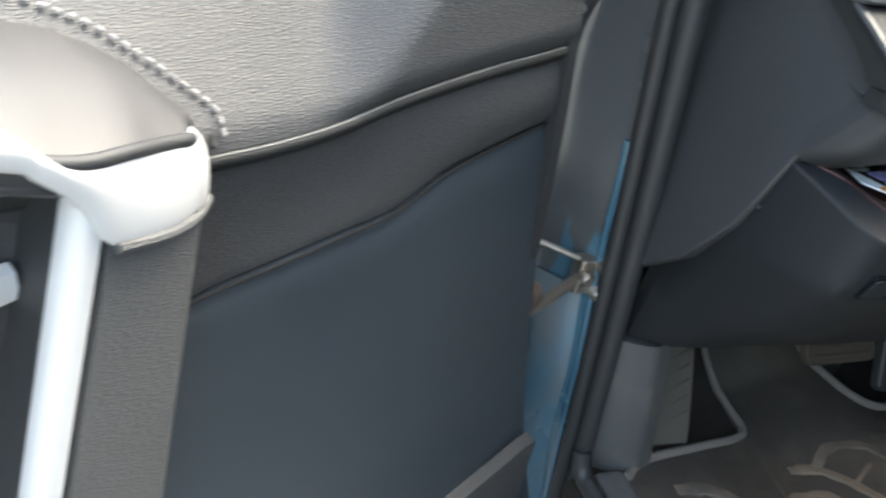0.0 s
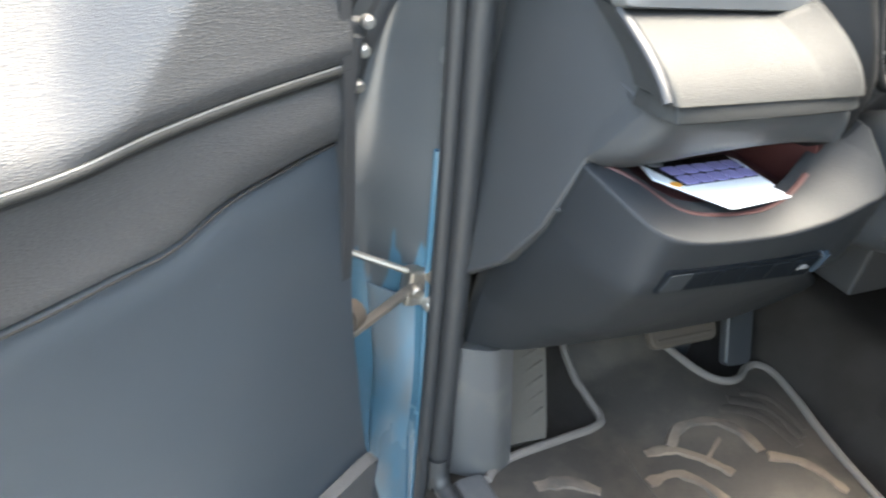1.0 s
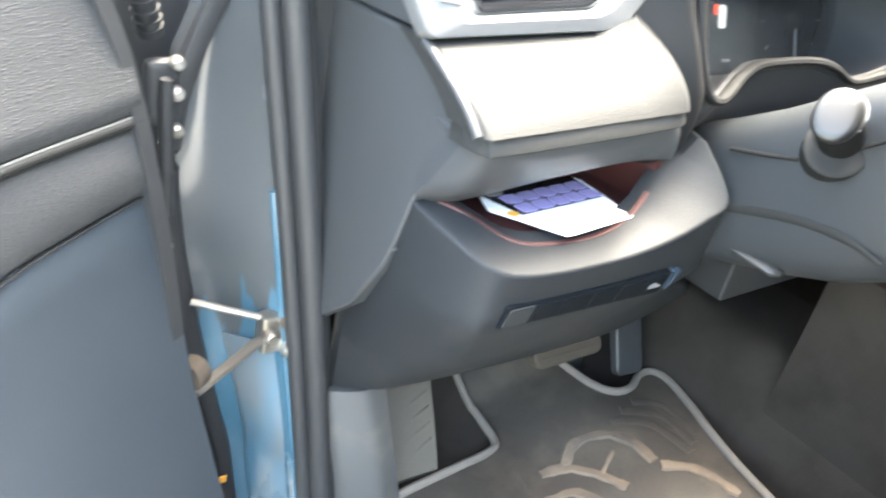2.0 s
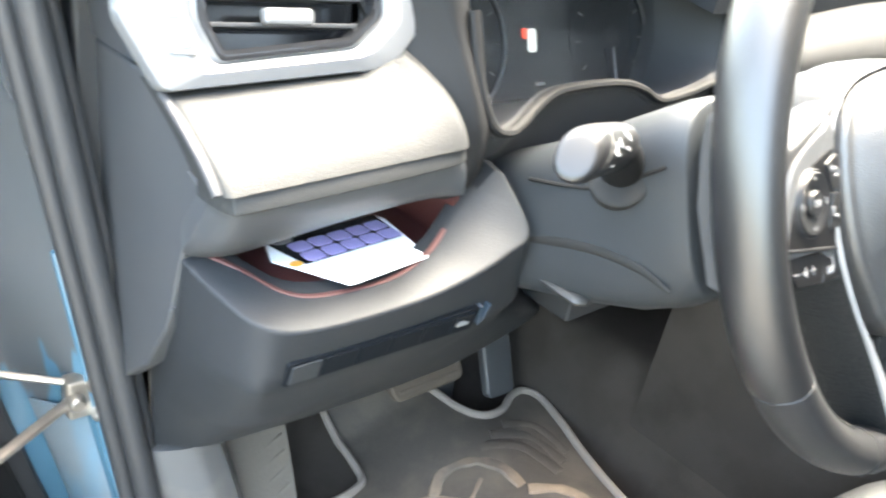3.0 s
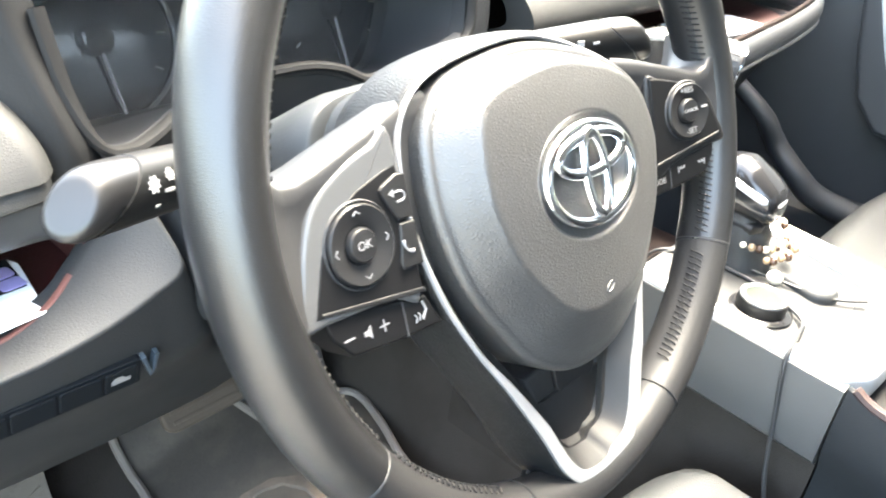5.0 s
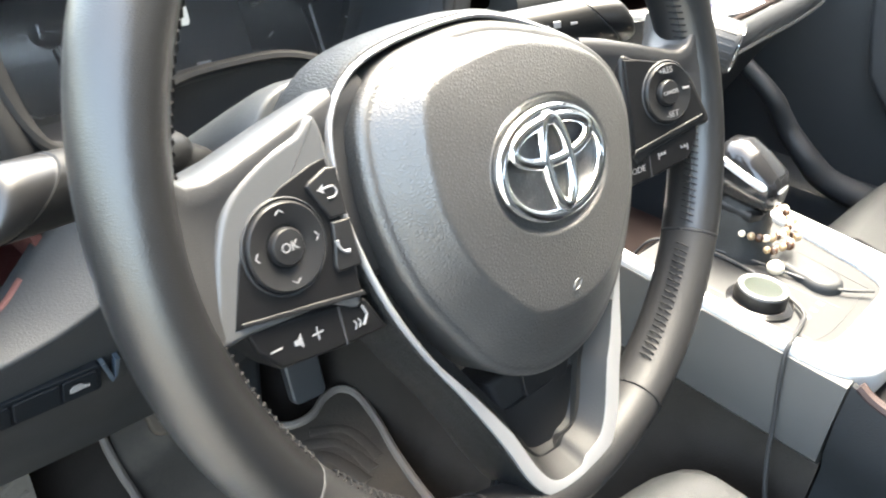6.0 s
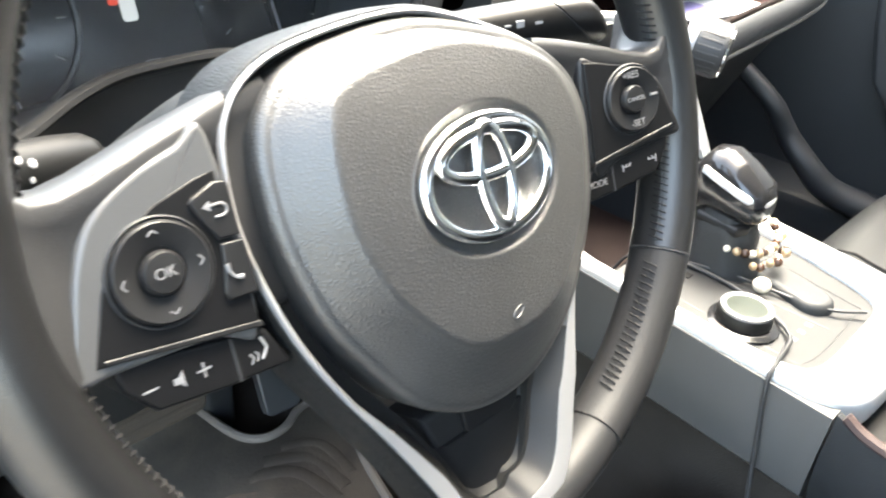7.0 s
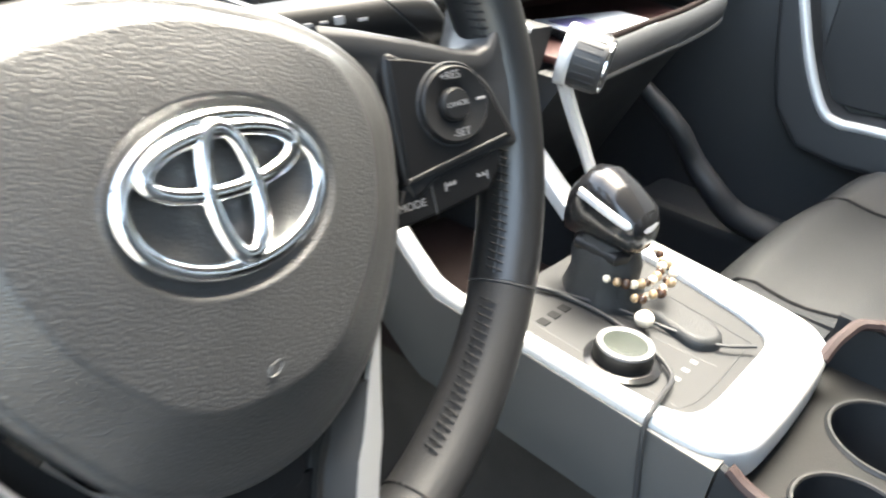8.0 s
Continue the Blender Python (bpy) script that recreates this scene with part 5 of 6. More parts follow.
def make_pillar():
    def face(u, v):
        z = .30 + .80 * v
        a, b = pillar_outer(z), seal_x(z) - .018
        x = a + (b - a) * u
        y = .446 - .050 * u + .014 * math.sin(math.pi * u) + .006 * math.sin(z * 30) * math.sin(math.pi * u)
        return Vector((x, y, z))
    pillar = tagged(part("wall_pillar", sheet(face, 18, 50, (0, .04, 0)), PAINT), "blue painted door pillar, upper part greyed to stand for a reflection", "door pillar", kind="structure")
    def low_cover(u, v):
        z = .33 + .33 * v
        p = face(.36 + .50 * u, (z - .30) / .80)
        return p + Vector((0, -.004 - .007 * math.sin(math.pi * u), 0))
    part("cover", sheet(low_cover, 14, 24, (0, .003, 0)), PRESSED, pillar, "pressed blue lower section with grey glare in its colour")
    tagged(part("trim", tube(curve([(pillar_outer(z) - .004, .440, z) for z in np.linspace(.42, 1.08, 14)], 40), .009, 8, wide=.7), DARK), "dark fender edge beside the pillar", "edge strip", kind="structure")
    for dx, dy, r in ((-.016, .004, .0075), (-.002, -.006, .0105), (.012, .004, .006)):
        path = curve([(seal_x(z) + dx, .382 + dy + .03 * max(0, z - .75), z) for z in np.linspace(.20, 1.15, 14)], 50)
        tagged(part("trim", tube(path, r, 10), RUBBER), "black rubber door opening seal", "door seal", kind="structure")
    part("flange", tube([face(.955, k / 40) + Vector((0, -.003, 0)) for k in range(3, 27)], .0036, 8), BLUE_EDGE, pillar, "blue flange edge beside the seal")
    part("sticker", box((-.3745, .4285, .484), (-.362, .4305, .492), .0006), ORANGE, pillar, "small orange sticker")
    # backing of the gap between door and pillar
    tagged(part("trim", box((-.56, .50, .30), (-.34, .52, 1.05), .004), DARK), "dark inner wing behind the hinge gap", "wing liner", kind="structure")
    strap = thing("door_check_strap", "zinc plated door check strap bolted to the pillar", "door strap")
    part("arm", tube([(-.428, .350, .680), (-.39, .372, .681), (-.345, .402, .679)], .0055, 8, wide=.6, up=(0, 1, 0)), STEEL, strap, "bare steel strap arm")
    part("bracket", box((-.352, .396, .660), (-.322, .414, .698), .004), STEEL, strap)
    for x, z in ((-.330, .694), (-.328, .664), (-.346, .681)):
        part("bolt", skin([[(x + r * math.cos(k * math.tau / 12), y, z + r * math.sin(k * math.tau / 12)) for k in range(12)] for r, y in ((.0075, .398), (.0075, .390), (.005, .387), (0, .387))]), STEEL, strap)
    part("pivot", tube([(-.345, .402, .668), (-.345, .402, .692)], .006, 10), STEEL, strap)
    part("rail", tube([(-.402, .432, .706), (-.372, .416, .700), (-.340, .402, .692)], .0032, 8), STEEL, strap)
    part("grommet", tube([(-.432, .357, .69), (-.420, .366, .69)], .013, 12), PEDALPAD, strap, "perished brown grommet")
    hose = thing("wiring_hose", "black corrugated wiring hose in the hinge gap", "hose")
    way = curve([(-.470, .405, 1.06), (-.455, .420, 1.00), (-.440, .432, .955), (-.432, .440, .93)], 40)
    part("tube", tube(way, .0085, 10), RUBBER, hose)
    for p, q in zip(way[4:36:3], way[5:37:3]):
        part("ridge", tube([p, q], .0098, 10), RUBBER, hose)
    hinge = thing("hinge", "steel upper door hinge with bolts in the gap", "hinge")
    part("leaf", box((-.440, .425, .865), (-.415, .440, .915), .006), RUBBER, hinge, "dark painted hinge leaf")
    part("pin", tube([(-.428, .418, .80), (-.428, .418, .905)], .005, 12), RUBBER, hinge)
    for z in (.865, .893, .915):
        part("bolt", skin([[(-.420 + r * math.cos(k * math.tau / 12), y, z + r * math.sin(k * math.tau / 12)) for k in range(12)] for r, y in ((.005, .425), (.005, .418), (.003, .416), (0, .416))]), STEEL, hinge)
    for z in (.78, .74):
        part("bolt", skin([[(-.432 + r * math.cos(k * math.tau / 12), y, z + r * math.sin(k * math.tau / 12)) for k in range(12)] for r, y in ((.005, .41), (.005, .403), (.003, .401), (0, .401))]), STEEL, hinge)
    # lower pillar cover and sill
    def kick(u, v):
        z = .618 - .40 * v
        left = -.312 + .27 * (.618 - z)
        return Vector((left + .078 * u, .388 - .026 * math.sin(math.pi * min(1, u * 1.3) * .5) + .03 * max(0, u - .7), z))
    tagged(part("trim", sheet(kick, 16, 12, (.01, .02, 0)), SILL), "grey plastic kick panel below the seal", "kick panel", kind="structure")
    tagged(part("trim", box((-.264, -.7, .28), (-.224, .368, .437), .008), SILL), "grey plastic sill plate beside the floor mat", "sill plate", kind="structure")
    tagged(part("trim", tube(curve([(-.286, .372, .47), (-.283, .362, .446), (-.279, .33, .436), (-.277, .1, .434), (-.277, -.7, .434)], 40), .0105, 10), RUBBER), "black rubber seal along the door sill", "door seal", kind="structure")
    tagged(part("trim", box((-.46, -.7, .28), (-.285, .37, .365), .015), SILL), "grey plastic door sill", "door sill", kind="structure")


make_pillar()


# ---- footwell ----
def mat_height(x, y):
    t = min(1, max(0, (x + .03) / .16))
    return .432 + .045 * t * t * (3 - 2 * t) + .5 * max(0, y - .46)


def make_mat():
    f = thing("floor_mat", "dirty black rubber floor mat with grey piping", "floor mat")
    o = [(-.23, -.30), (-.225, .355), (-.19, .374), (-.10, .382), (-.050, .386), (-.028, .398), (-.020, .44), (-.006, .53), (.09, .535), (.112, .47), (.122, .40), (.140, .372), (.17, .368), (.200, .382), (.224, .382), (.234, .36), (.222, .31), (.2, .25), (.18, .17), (.165, .05), (.16, -.30)]
    dense = []
    for a, b in zip(o, o[1:] + o[:1]):
        n = max(1, int((Vector(a) - Vector(b)).length / .03))
        dense += [tuple(Vector(a).lerp(Vector(b), k / n)) for k in range(n)]
    bm = bmesh.new()
    vs = [bm.verts.new((x, y, 0)) for x, y in dense]
    face = bm.faces.new(vs)
    bmesh.ops.triangulate(bm, faces=[face])
    for _ in range(3):
        bmesh.ops.subdivide_edges(bm, edges=[e for e in bm.edges if e.calc_length() > .035], cuts=1)
        bmesh.ops.triangulate(bm, faces=bm.faces)
    for v in bm.verts:
        v.co.z = mat_height(v.co.x, v.co.y) + .0025 * noise.noise(Vector((v.co.x * 25, v.co.y * 25, 0)))
    ext = bmesh.ops.extrude_face_region(bm, geom=bm.faces[:])
    for v in [g for g in ext["geom"] if isinstance(g, bmesh.types.BMVert)]:
        v.co.z -= .012
    part("mat", bm, MAT, f)
    line = [Vector((x, y, mat_height(x, y) + .003)) for x, y in [p.to_2d() for p in curve([(x, y, 0) for x, y in o[1:]], 160)]]
    part("piping", tube(line, .0052, 8), PIPING, f, "frayed grey mat piping")
    # worn sandy bands of the moulded pattern
    bands = [[(.020, .321), (.045, .338), (.079, .327), (.099, .297), (.100, .261)], [(-.011, .329), (.016, .321), (.038, .295), (.054, .255)], [(.043, .338), (.016, .322)], [(.072, .300), (.040, .284)], [(-.039, .292), (-.001, .291), (.017, .269), (.026, .232)], [(.102, .252), (.137, .221), (.150, .175)], [(-.175, .330), (-.135, .325), (-.105, .300)]]
    for k, b in enumerate(bands):
        p = curve([(x, y, 0) for x, y in b], 24)
        w = (.0095, .0085, .0030, .0030, .0085, .0080, .010)[k]
        loops = []
        for i, c in enumerate(p):
            t = (p[min(i + 1, 23)] - p[max(i - 1, 0)]).normalized()
            nrm = Vector((-t.y, t.x, 0)) * w * (.85 + .55 * noise.noise(c * 70 + Vector((k * 9, 0, 0))))
            h = mat_height(c.x, c.y) + .0015
            loops.append([(c + nrm * s).to_2d().to_3d() + Vector((0, 0, h + dz)) for s, dz in ((-1, -.003), (-.85, .0004), (0, .0012), (.85, .0004), (1, -.003))])
        part("moulded_band", skin(loops), SAND, f, "sandy worn moulded band")
    for b in ([(.103, .336), (.144, .306), (.153, .249)], [(.153, .350), (.187, .323), (.186, .267)], [(.125, .343), (.166, .315), (.170, .258)], [(-.032, .352), (-.039, .320), (-.044, .282), (-.04, .22)]):
        p = curve([(x, y, 0) for x, y in b], 20)
        part("moulded_rib", tube([Vector((c.x, c.y, mat_height(c.x, c.y) - .0002)) for c in p], .0018, 8, wide=4.5 if b[0][0] > 0 else 1.0), MAT, f)


def make_pedals():
    r = thing("foot_rest", "dusty grey ribbed foot rest", "foot rest")
    def rest(u, v):
        return Vector((-.222 + .100 * u + .012 * v, .388 + .082 * v, .437 + .130 * v ** .9 + .004 * math.sin(math.pi * u)))
    part("plate", sheet(rest, 10, 12, (0, .01, -.02)), WORN, r)
    for k in range(7):
        a, b = rest(.06, .02 + .12 * k), rest(.94, min(1, .22 + .12 * k))
        n = Vector((0, -.6, .8)) * -.0012
        part("rib", tube([a + n, (a + b) / 2 + n * 1.5, b + n], .003, 6, wide=1.4), WORN, r)
    b = thing("brake_pedal", "brake pedal with worn dusty rubber pad", "pedal")
    m = frame_of((.035, .392, .578), (1, -.10, .10), (0.05, .62, .78))
    part("pad", plate(rounded(.098, .052, .012), -.006, .008, .004, m, both=True), PEDALPAD, b, "worn brown rubber pad")
    for k in range(4):
        part("rib", box((-.040, -.018 + .011 * k, .006), (.040, -.014 + .011 * k, .0090), .001, m), PEDALPAD, b)
    part("arm", tube(curve([(.045, .40, .585), (.05, .45, .66), (.05, .50, .75)], 10), .009, 8, wide=.6), DARK, b)
    a = thing("accelerator_pedal", "dark plastic accelerator pedal", "pedal")
    m = frame_of((.188, .425, .560), (1, -.10, 0), (.10, .42, .9))
    part("pad", plate(rounded(.046, .150, .010, 5, 0, -.010), -.010, .006, .004, m, both=True), PLASTIC2, a, "plain grey pedal plate")
    part("arm", tube(curve([(.19, .44, .60), (.18, .50, .70), (.17, .55, .8)], 8), .010, 8), DARK, a)
    tagged(part("trim", box((.115, .44, .44), (.155, .56, .66), .01), DARK), "black pedal housing", "housing", kind="structure")


make_mat()
make_pedals()


# ---- centre console ----
def console_z(y):
    return .806 + .06 * (y + .1) + .9 * max(0, y - .085) ** 1.1


def make_console():
    c = thing("centre_console", "black centre console with wide silver frame and selector panel", "console")

    def side(u, v):
        y = -.128 + .36 * u
        top = console_z(y) - .006
        return Vector((.2445 - .006 * math.sin(math.pi * v * .8) + .014 * max(0, v - .86) / .14, y, top - .078 * v))
    part("side_panel", sheet(side, 24, 12, (.02, 0, 0)), SIDEGREY, c, "smooth grey console side")
    part("side_carpet", sheet(lambda u, v: Vector((.262 - .016 * v, -.128 + .36 * u, .735 - .29 * v)), 24, 12, (.02, 0, 0)), CARPET, c, "dark carpeted tunnel side")
    part("side_panel", sheet(lambda u, v: Vector((.452 + .010 * math.sin(math.pi * min(1, v * 2.2)), -.128 + .36 * u, console_z(-.128 + .36 * u) - .006 - .34 * v)), 12, 8, (-.02, 0, 0)), PLASTIC, c)
    # silver frame: a U seen from above, rounded at the back
    o = [(.250, .215), (.246, .12), (.246, .0), (.248, -.09), (.2545, -.122), (.272, -.137), (.300, -.141), (.350, -.142), (.400, -.140), (.426, -.134), (.441, -.116), (.446, -.085), (.450, .0), (.452, .12), (.450, .215)]
    i = [(.262, .215), (.259, .12), (.259, .0), (.262, -.070), (.268, -.092), (.279, -.101), (.300, -.104), (.345, -.104), (.380, -.103), (.396, -.097), (.405, -.080), (.410, -.060), (.420, .0), (.426, .12), (.426, .215)]
    oc, ic = curve([(x, y, 0) for x, y in o], 90), curve([(x, y, 0) for x, y in i], 90)
    loops = []
    for a, b in zip(oc, ic):
        pts = []
        for t, h in ((0, -.022), (0, -.004), (.10, .0005), (.35, .0020), (.9, .0010), (1, -.001), (1, -.012)):
            p = a.lerp(b, t)
            pts.append((p.x, p.y, console_z(p.y) + h))
        loops.append(pts)
    part("silver_frame", skin(loops), SILVER, c, "wide bright silver frame", sharp=60)
    def deck(u, v):
        y = -.106 + .160 * v
        return Vector((.259 + (.166 + .0 * v) * u, y, console_z(y) - .0045))
    part("selector_panel", sheet(deck, 10, 20, (0, 0, -.02)), CONSOLE, c, "satin grey selector panel")
    inner = [(.276, .040), (.276, -.070), (.288, -.094), (.372, -.093), (.384, -.080), (.392, .040)]
    ip = curve([(x, y, 0) for x, y in inner], 60)
    part("panel_line", tube([(p.x, p.y, console_z(p.y) - .0047) for p in ip], .0006, 5), DARK, c)
    ip = curve([(x, y, 0) for x, y in [(.330, .035), (.331, -.045), (.336, -.088)]], 20)
    part("panel_line", tube([(p.x, p.y, console_z(p.y) - .0047) for p in ip], .0006, 5), DARK, c)
    # selector slot with its leather boot
    slot = [(.352, .030), (.350, -.010), (.345, -.045), (.340, -.066), (.348, -.078), (.362, -.080), (.374, -.066), (.384, -.020), (.386, .030)]
    m = Matrix.Translation((0, 0, console_z(-.02) - .0052))
    part("selector_gate", plate([p.to_2d() for p in curve([(x, y, 0) for x, y in slot], 40, True)], -.004, .0062, .0060, m), SEATHIDE, c, "soft leather cover over the selector gate")
    part("front_tray", box((.256, .048, .735), (.430, .225, .762), .004), BROWN, c, "brown rubber mat in the front tray")
    part("front_wall", sheet(lambda u, v: Vector((.255 + .175 * u, .222, .80 + .16 * v)), 4, 4, (0, .02, 0)), DARK, c)
    for k in range(3):
        part("key_mark", box((.2785 + .013 * k, .012 - .0 * k, console_z(.01) - .0050), (.2865 + .013 * k, .020, console_z(.01) - .0036), .0005), THREAD_D, c)
        part("key_mark", box((.300 + .013 * k, -.078, console_z(-.08) - .0050), (.304 + .013 * k, -.073, console_z(-.08) - .0040), .0003), PRINT, c)
    # cup holder block behind
    def wall(u, v):
        y = -.130 - .40 * u
        top = .803 - .012 * math.sin(min(1, u * 5) * math.pi / 2) - .02 * u
        return Vector((.2435 - .007 * math.sin(math.pi * min(1, v * 5)) + .016 * min(1, max(0, v - .16) * 20), y, top + (.44 - top) * v))
    part("rear_side", sheet(wall, 16, 12, (.006, 0, 0)), PLASTIC, c, "grey cup holder side")
    part("rear_side", sheet(lambda u, v: Vector((.456, -.13 - .40 * u, .815 - .03 * u - .35 * v)), 12, 6, (-.006, 0, 0)), PLASTIC, c)
    for pts in ([(.247, -.134, .803), (.2465, -.16, .794), (.2465, -.25, .788), (.2465, -.5, .780)], [(.404, -.136, .800), (.425, -.140, .812), (.448, -.152, .818), (.455, -.20, .814), (.455, -.5, .79)]):
        part("rim_trim", tube(curve(pts, 30), .0042, 8, wide=1.1), RIMBROWN, c, "brown rubber edge")
    # deck with two round holes
    holes = [((.300, -.196), .034), ((.392, -.196), .040)]
    bm = bmesh.new()
    grid = 44
    def open_(x, y):
        return any((x - hx) ** 2 + (y - hy) ** 2 < r * r for (hx, hy), r in holes)
    for a in range(grid):
        for b in range(grid):
            x0, y0, w, h = .2485, -.300, .2065 / grid, .164 / grid
            if not open_(x0 + (a + .5) * w, y0 + (b + .5) * h):
                bm.faces.new([bm.verts.new((x0 + (a + i) * w, y0 + (b + j) * h, .772)) for i, j in ((0, 0), (1, 0), (1, 1), (0, 1))])
    bmesh.ops.remove_doubles(bm, verts=bm.verts, dist=1e-5)
    for v in bm.verts:
        for (hx, hy), r in holes:
            q = Vector((v.co.x - hx, v.co.y - hy))
            if abs(q.length - r) < .0045:
                q = q.normalized() * r
                v.co.x, v.co.y = hx + q.x, hy + q.y
    part("cup_deck", bm, SOOT, c, "satin black cup holder deck")
    for (hx, hy), r in holes:
        loops = [[(hx + rr * math.cos(k * math.tau / 40), hy + rr * math.sin(k * math.tau / 40), z) for k in range(40)] for rr, z in ((r + .0035, .7725), (r + .002, .7745), (r, .773), (r - .002, .70), (r - .006, .695), (0, .695))]
        part("cup_well", skin(loops, caps=False), DARK, c, "dark cup holder well")
        part("cup_rim", tube([(hx + (r + .001) * math.cos(k * math.tau / 48), hy + (r + .001) * math.sin(k * math.tau / 48), .7735) for k in range(48)], .0018, 6, True), CONSOLE, c)

    dial = thing("drive_mode_dial", "round black dial with bright silver rim on the console", "dial")
    dm = Matrix.Translation((.289, -.042, console_z(-.042) - .006))
    part("base", skin([[dm @ Vector((r * math.cos(k * math.tau / 40), r * math.sin(k * math.tau / 40), h)) for k in range(40)] for r, h in ((.026, 0), (.026, .0025), (.0225, .004), (.0215, .0045))]), GLOSS, dial, "glossy base ring")
    part("knob", skin([[dm @ Vector((r * math.cos(k * math.tau / 40), r * math.sin(k * math.tau / 40), h)) for k in range(40)] for r, h in ((.0195, .003), (.0200, .011), (.0190, .0135))]), STALK, dial)
    part("rim", skin([[dm @ Vector((r * math.cos(k * math.tau / 40), r * math.sin(k * math.tau / 40), h)) for k in range(40)] for r, h in ((.0190, .0130), (.0188, .0155), (.0165, .0160), (.0145, .0152))], caps=False), VENTSILVER, dial, "bright silver dial rim")
    part("face", skin([[dm @ Vector((r * math.cos(k * math.tau / 40), r * math.sin(k * math.tau / 40), h)) for k in range(40)] for r, h in ((.0147, .0130), (.0147, .0150), (.010, .0152), (0, .0152))]), DIALFACE, dial, "pale green-grey dial face")

    g = thing("gear_selector", "gear lever with leather boot and silver trimmed black knob", "gear lever")
    boot = [[(cx + a * math.cos(k * math.tau / 32) * (1 + .05 * math.sin(k * 5)), cy + b * math.sin(k * math.tau / 32), z) for k in range(32)] for cx, cy, a, b, z in ((.354, .010, .030, .034, .806), (.352, .010, .026, .030, .816), (.350, .011, .022, .026, .826), (.350, .012, .023, .027, .838), (.350, .014, .020, .024, .848), (.350, .014, .016, .020, .860))]
    part("boot", skin(boot), SEATHIDE, g, "soft black leather boot", sharp=60)
    def knob(sec):
        sec = [((y - .010) * .70 + .012, .868 + (z - .868) * 1.1, a, b * 1.1) for y, z, a, b in sec]
        return [[(.350 + a * (abs(math.cos(t)) ** .8) * (1 if math.cos(t) > 0 else -1), y, z + b * (abs(math.sin(t)) ** .8) * (1 if math.sin(t) > 0 else -1)) for t in [k * math.tau / 28 for k in range(28)]] for y, z, a, b in sec]
    part("knob", skin(knob([(-.030, .866, .004, .004), (-.029, .866, .014, .010), (-.022, .868, .0205, .016), (.0, .872, .0225, .021), (.022, .876, .0225, .024), (.042, .874, .021, .024), (.055, .868, .017, .018), (.060, .864, .008, .008)])), GLOSS, g, "glossy black knob", sharp=60)
    part("trim", tube(curve([(.328, .032, .888), (.3272, .012, .882), (.330, -.005, .876), (.339, -.0125, .872), (.350, -.0142, .871), (.361, -.0125, .872), (.370, -.005, .876), (.3728, .012, .882), (.372, .032, .888)], 50), .0032, 8, wide=.8), SILVER, g, "silver trim round the knob")
    part("button", box((.342, -.013, .874), (.358, .004, .8835), .003), STALK, g, "black release button")
    part("collar", skin(knob([(-.020, .848, .010, .004), (-.012, .848, .020, .006), (.035, .850, .020, .007), (.044, .850, .010, .004)])), BUTTON, g)

    beads = thing("bead_bracelet", "string of gold and cream beads round the gear lever", "beads")
    rnd = random.Random(4)
    loop = curve([(.326, .024, .836), (.326, .008, .834), (.333, -.010, .832), (.343, -.021, .832), (.356, -.025, .834), (.370, -.022, .838), (.381, -.012, .842)], 17)
    ring = [tuple(p) for p in loop[4:]] + [(p.x + rnd.uniform(-.004, .004), p.y - .007 + rnd.uniform(-.003, .003), p.z - rnd.uniform(.004, .010)) for p in loop[6:]]
    for k, p in enumerate(ring):
        r = .0029 + .0013 * ((k * 7) % 5) / 5
        part("bead", skin([[(p[0] + r * math.sin(a) * math.cos(q * math.tau / 10), p[1] + r * math.sin(a) * math.sin(q * math.tau / 10), p[2] + r * math.cos(a)) for q in range(10)] for a in [math.pi * j / 6 for j in range(7)]], caps=False), (BEADS_W, BEADS, BEADS_D, BEADS)[(k * 5 + k // 3) % 4], beads)
    p = (.331, -.034, .815)
    part("pendant", skin([[(p[0] + .007 * math.sin(a) * math.cos(q * math.tau / 14), p[1] + .007 * math.sin(a) * math.sin(q * math.tau / 14), p[2] + .006 * math.cos(a)) for q in range(14)] for a in [math.pi * j / 8 for j in range(9)]], caps=False), BEADS_W, beads, "larger cream bead")

    cable = thing("charging_cable", "thin black charging cable trailing over the console", "cable")
    path = [(.284, .115, .766), (.294, .074, .785), (.302, .054, .810), (.316, .030, .812), (.322, -.010, .809), (.312, -.050, .808), (.296, -.074, .808), (.270, -.080, .810), (.250, -.083, .812), (.2395, -.085, .800), (.236, -.092, .76), (.230, -.104, .70), (.226, -.125, .65), (.220, -.16, .62), (.21, -.22, .60)]
    part("cord", tube(curve(path, 120), .0017, 8), RUBBER, cable)
    part("cord", tube(curve([(.276, .125, .766), (.290, .078, .785), (.302, .056, .812), (.330, .0, .811), (.340, -.03, .809), (.350, -.075, .8075), (.372, -.100, .8075)], 60), .0013, 8), RUBBER, cable)


make_console()


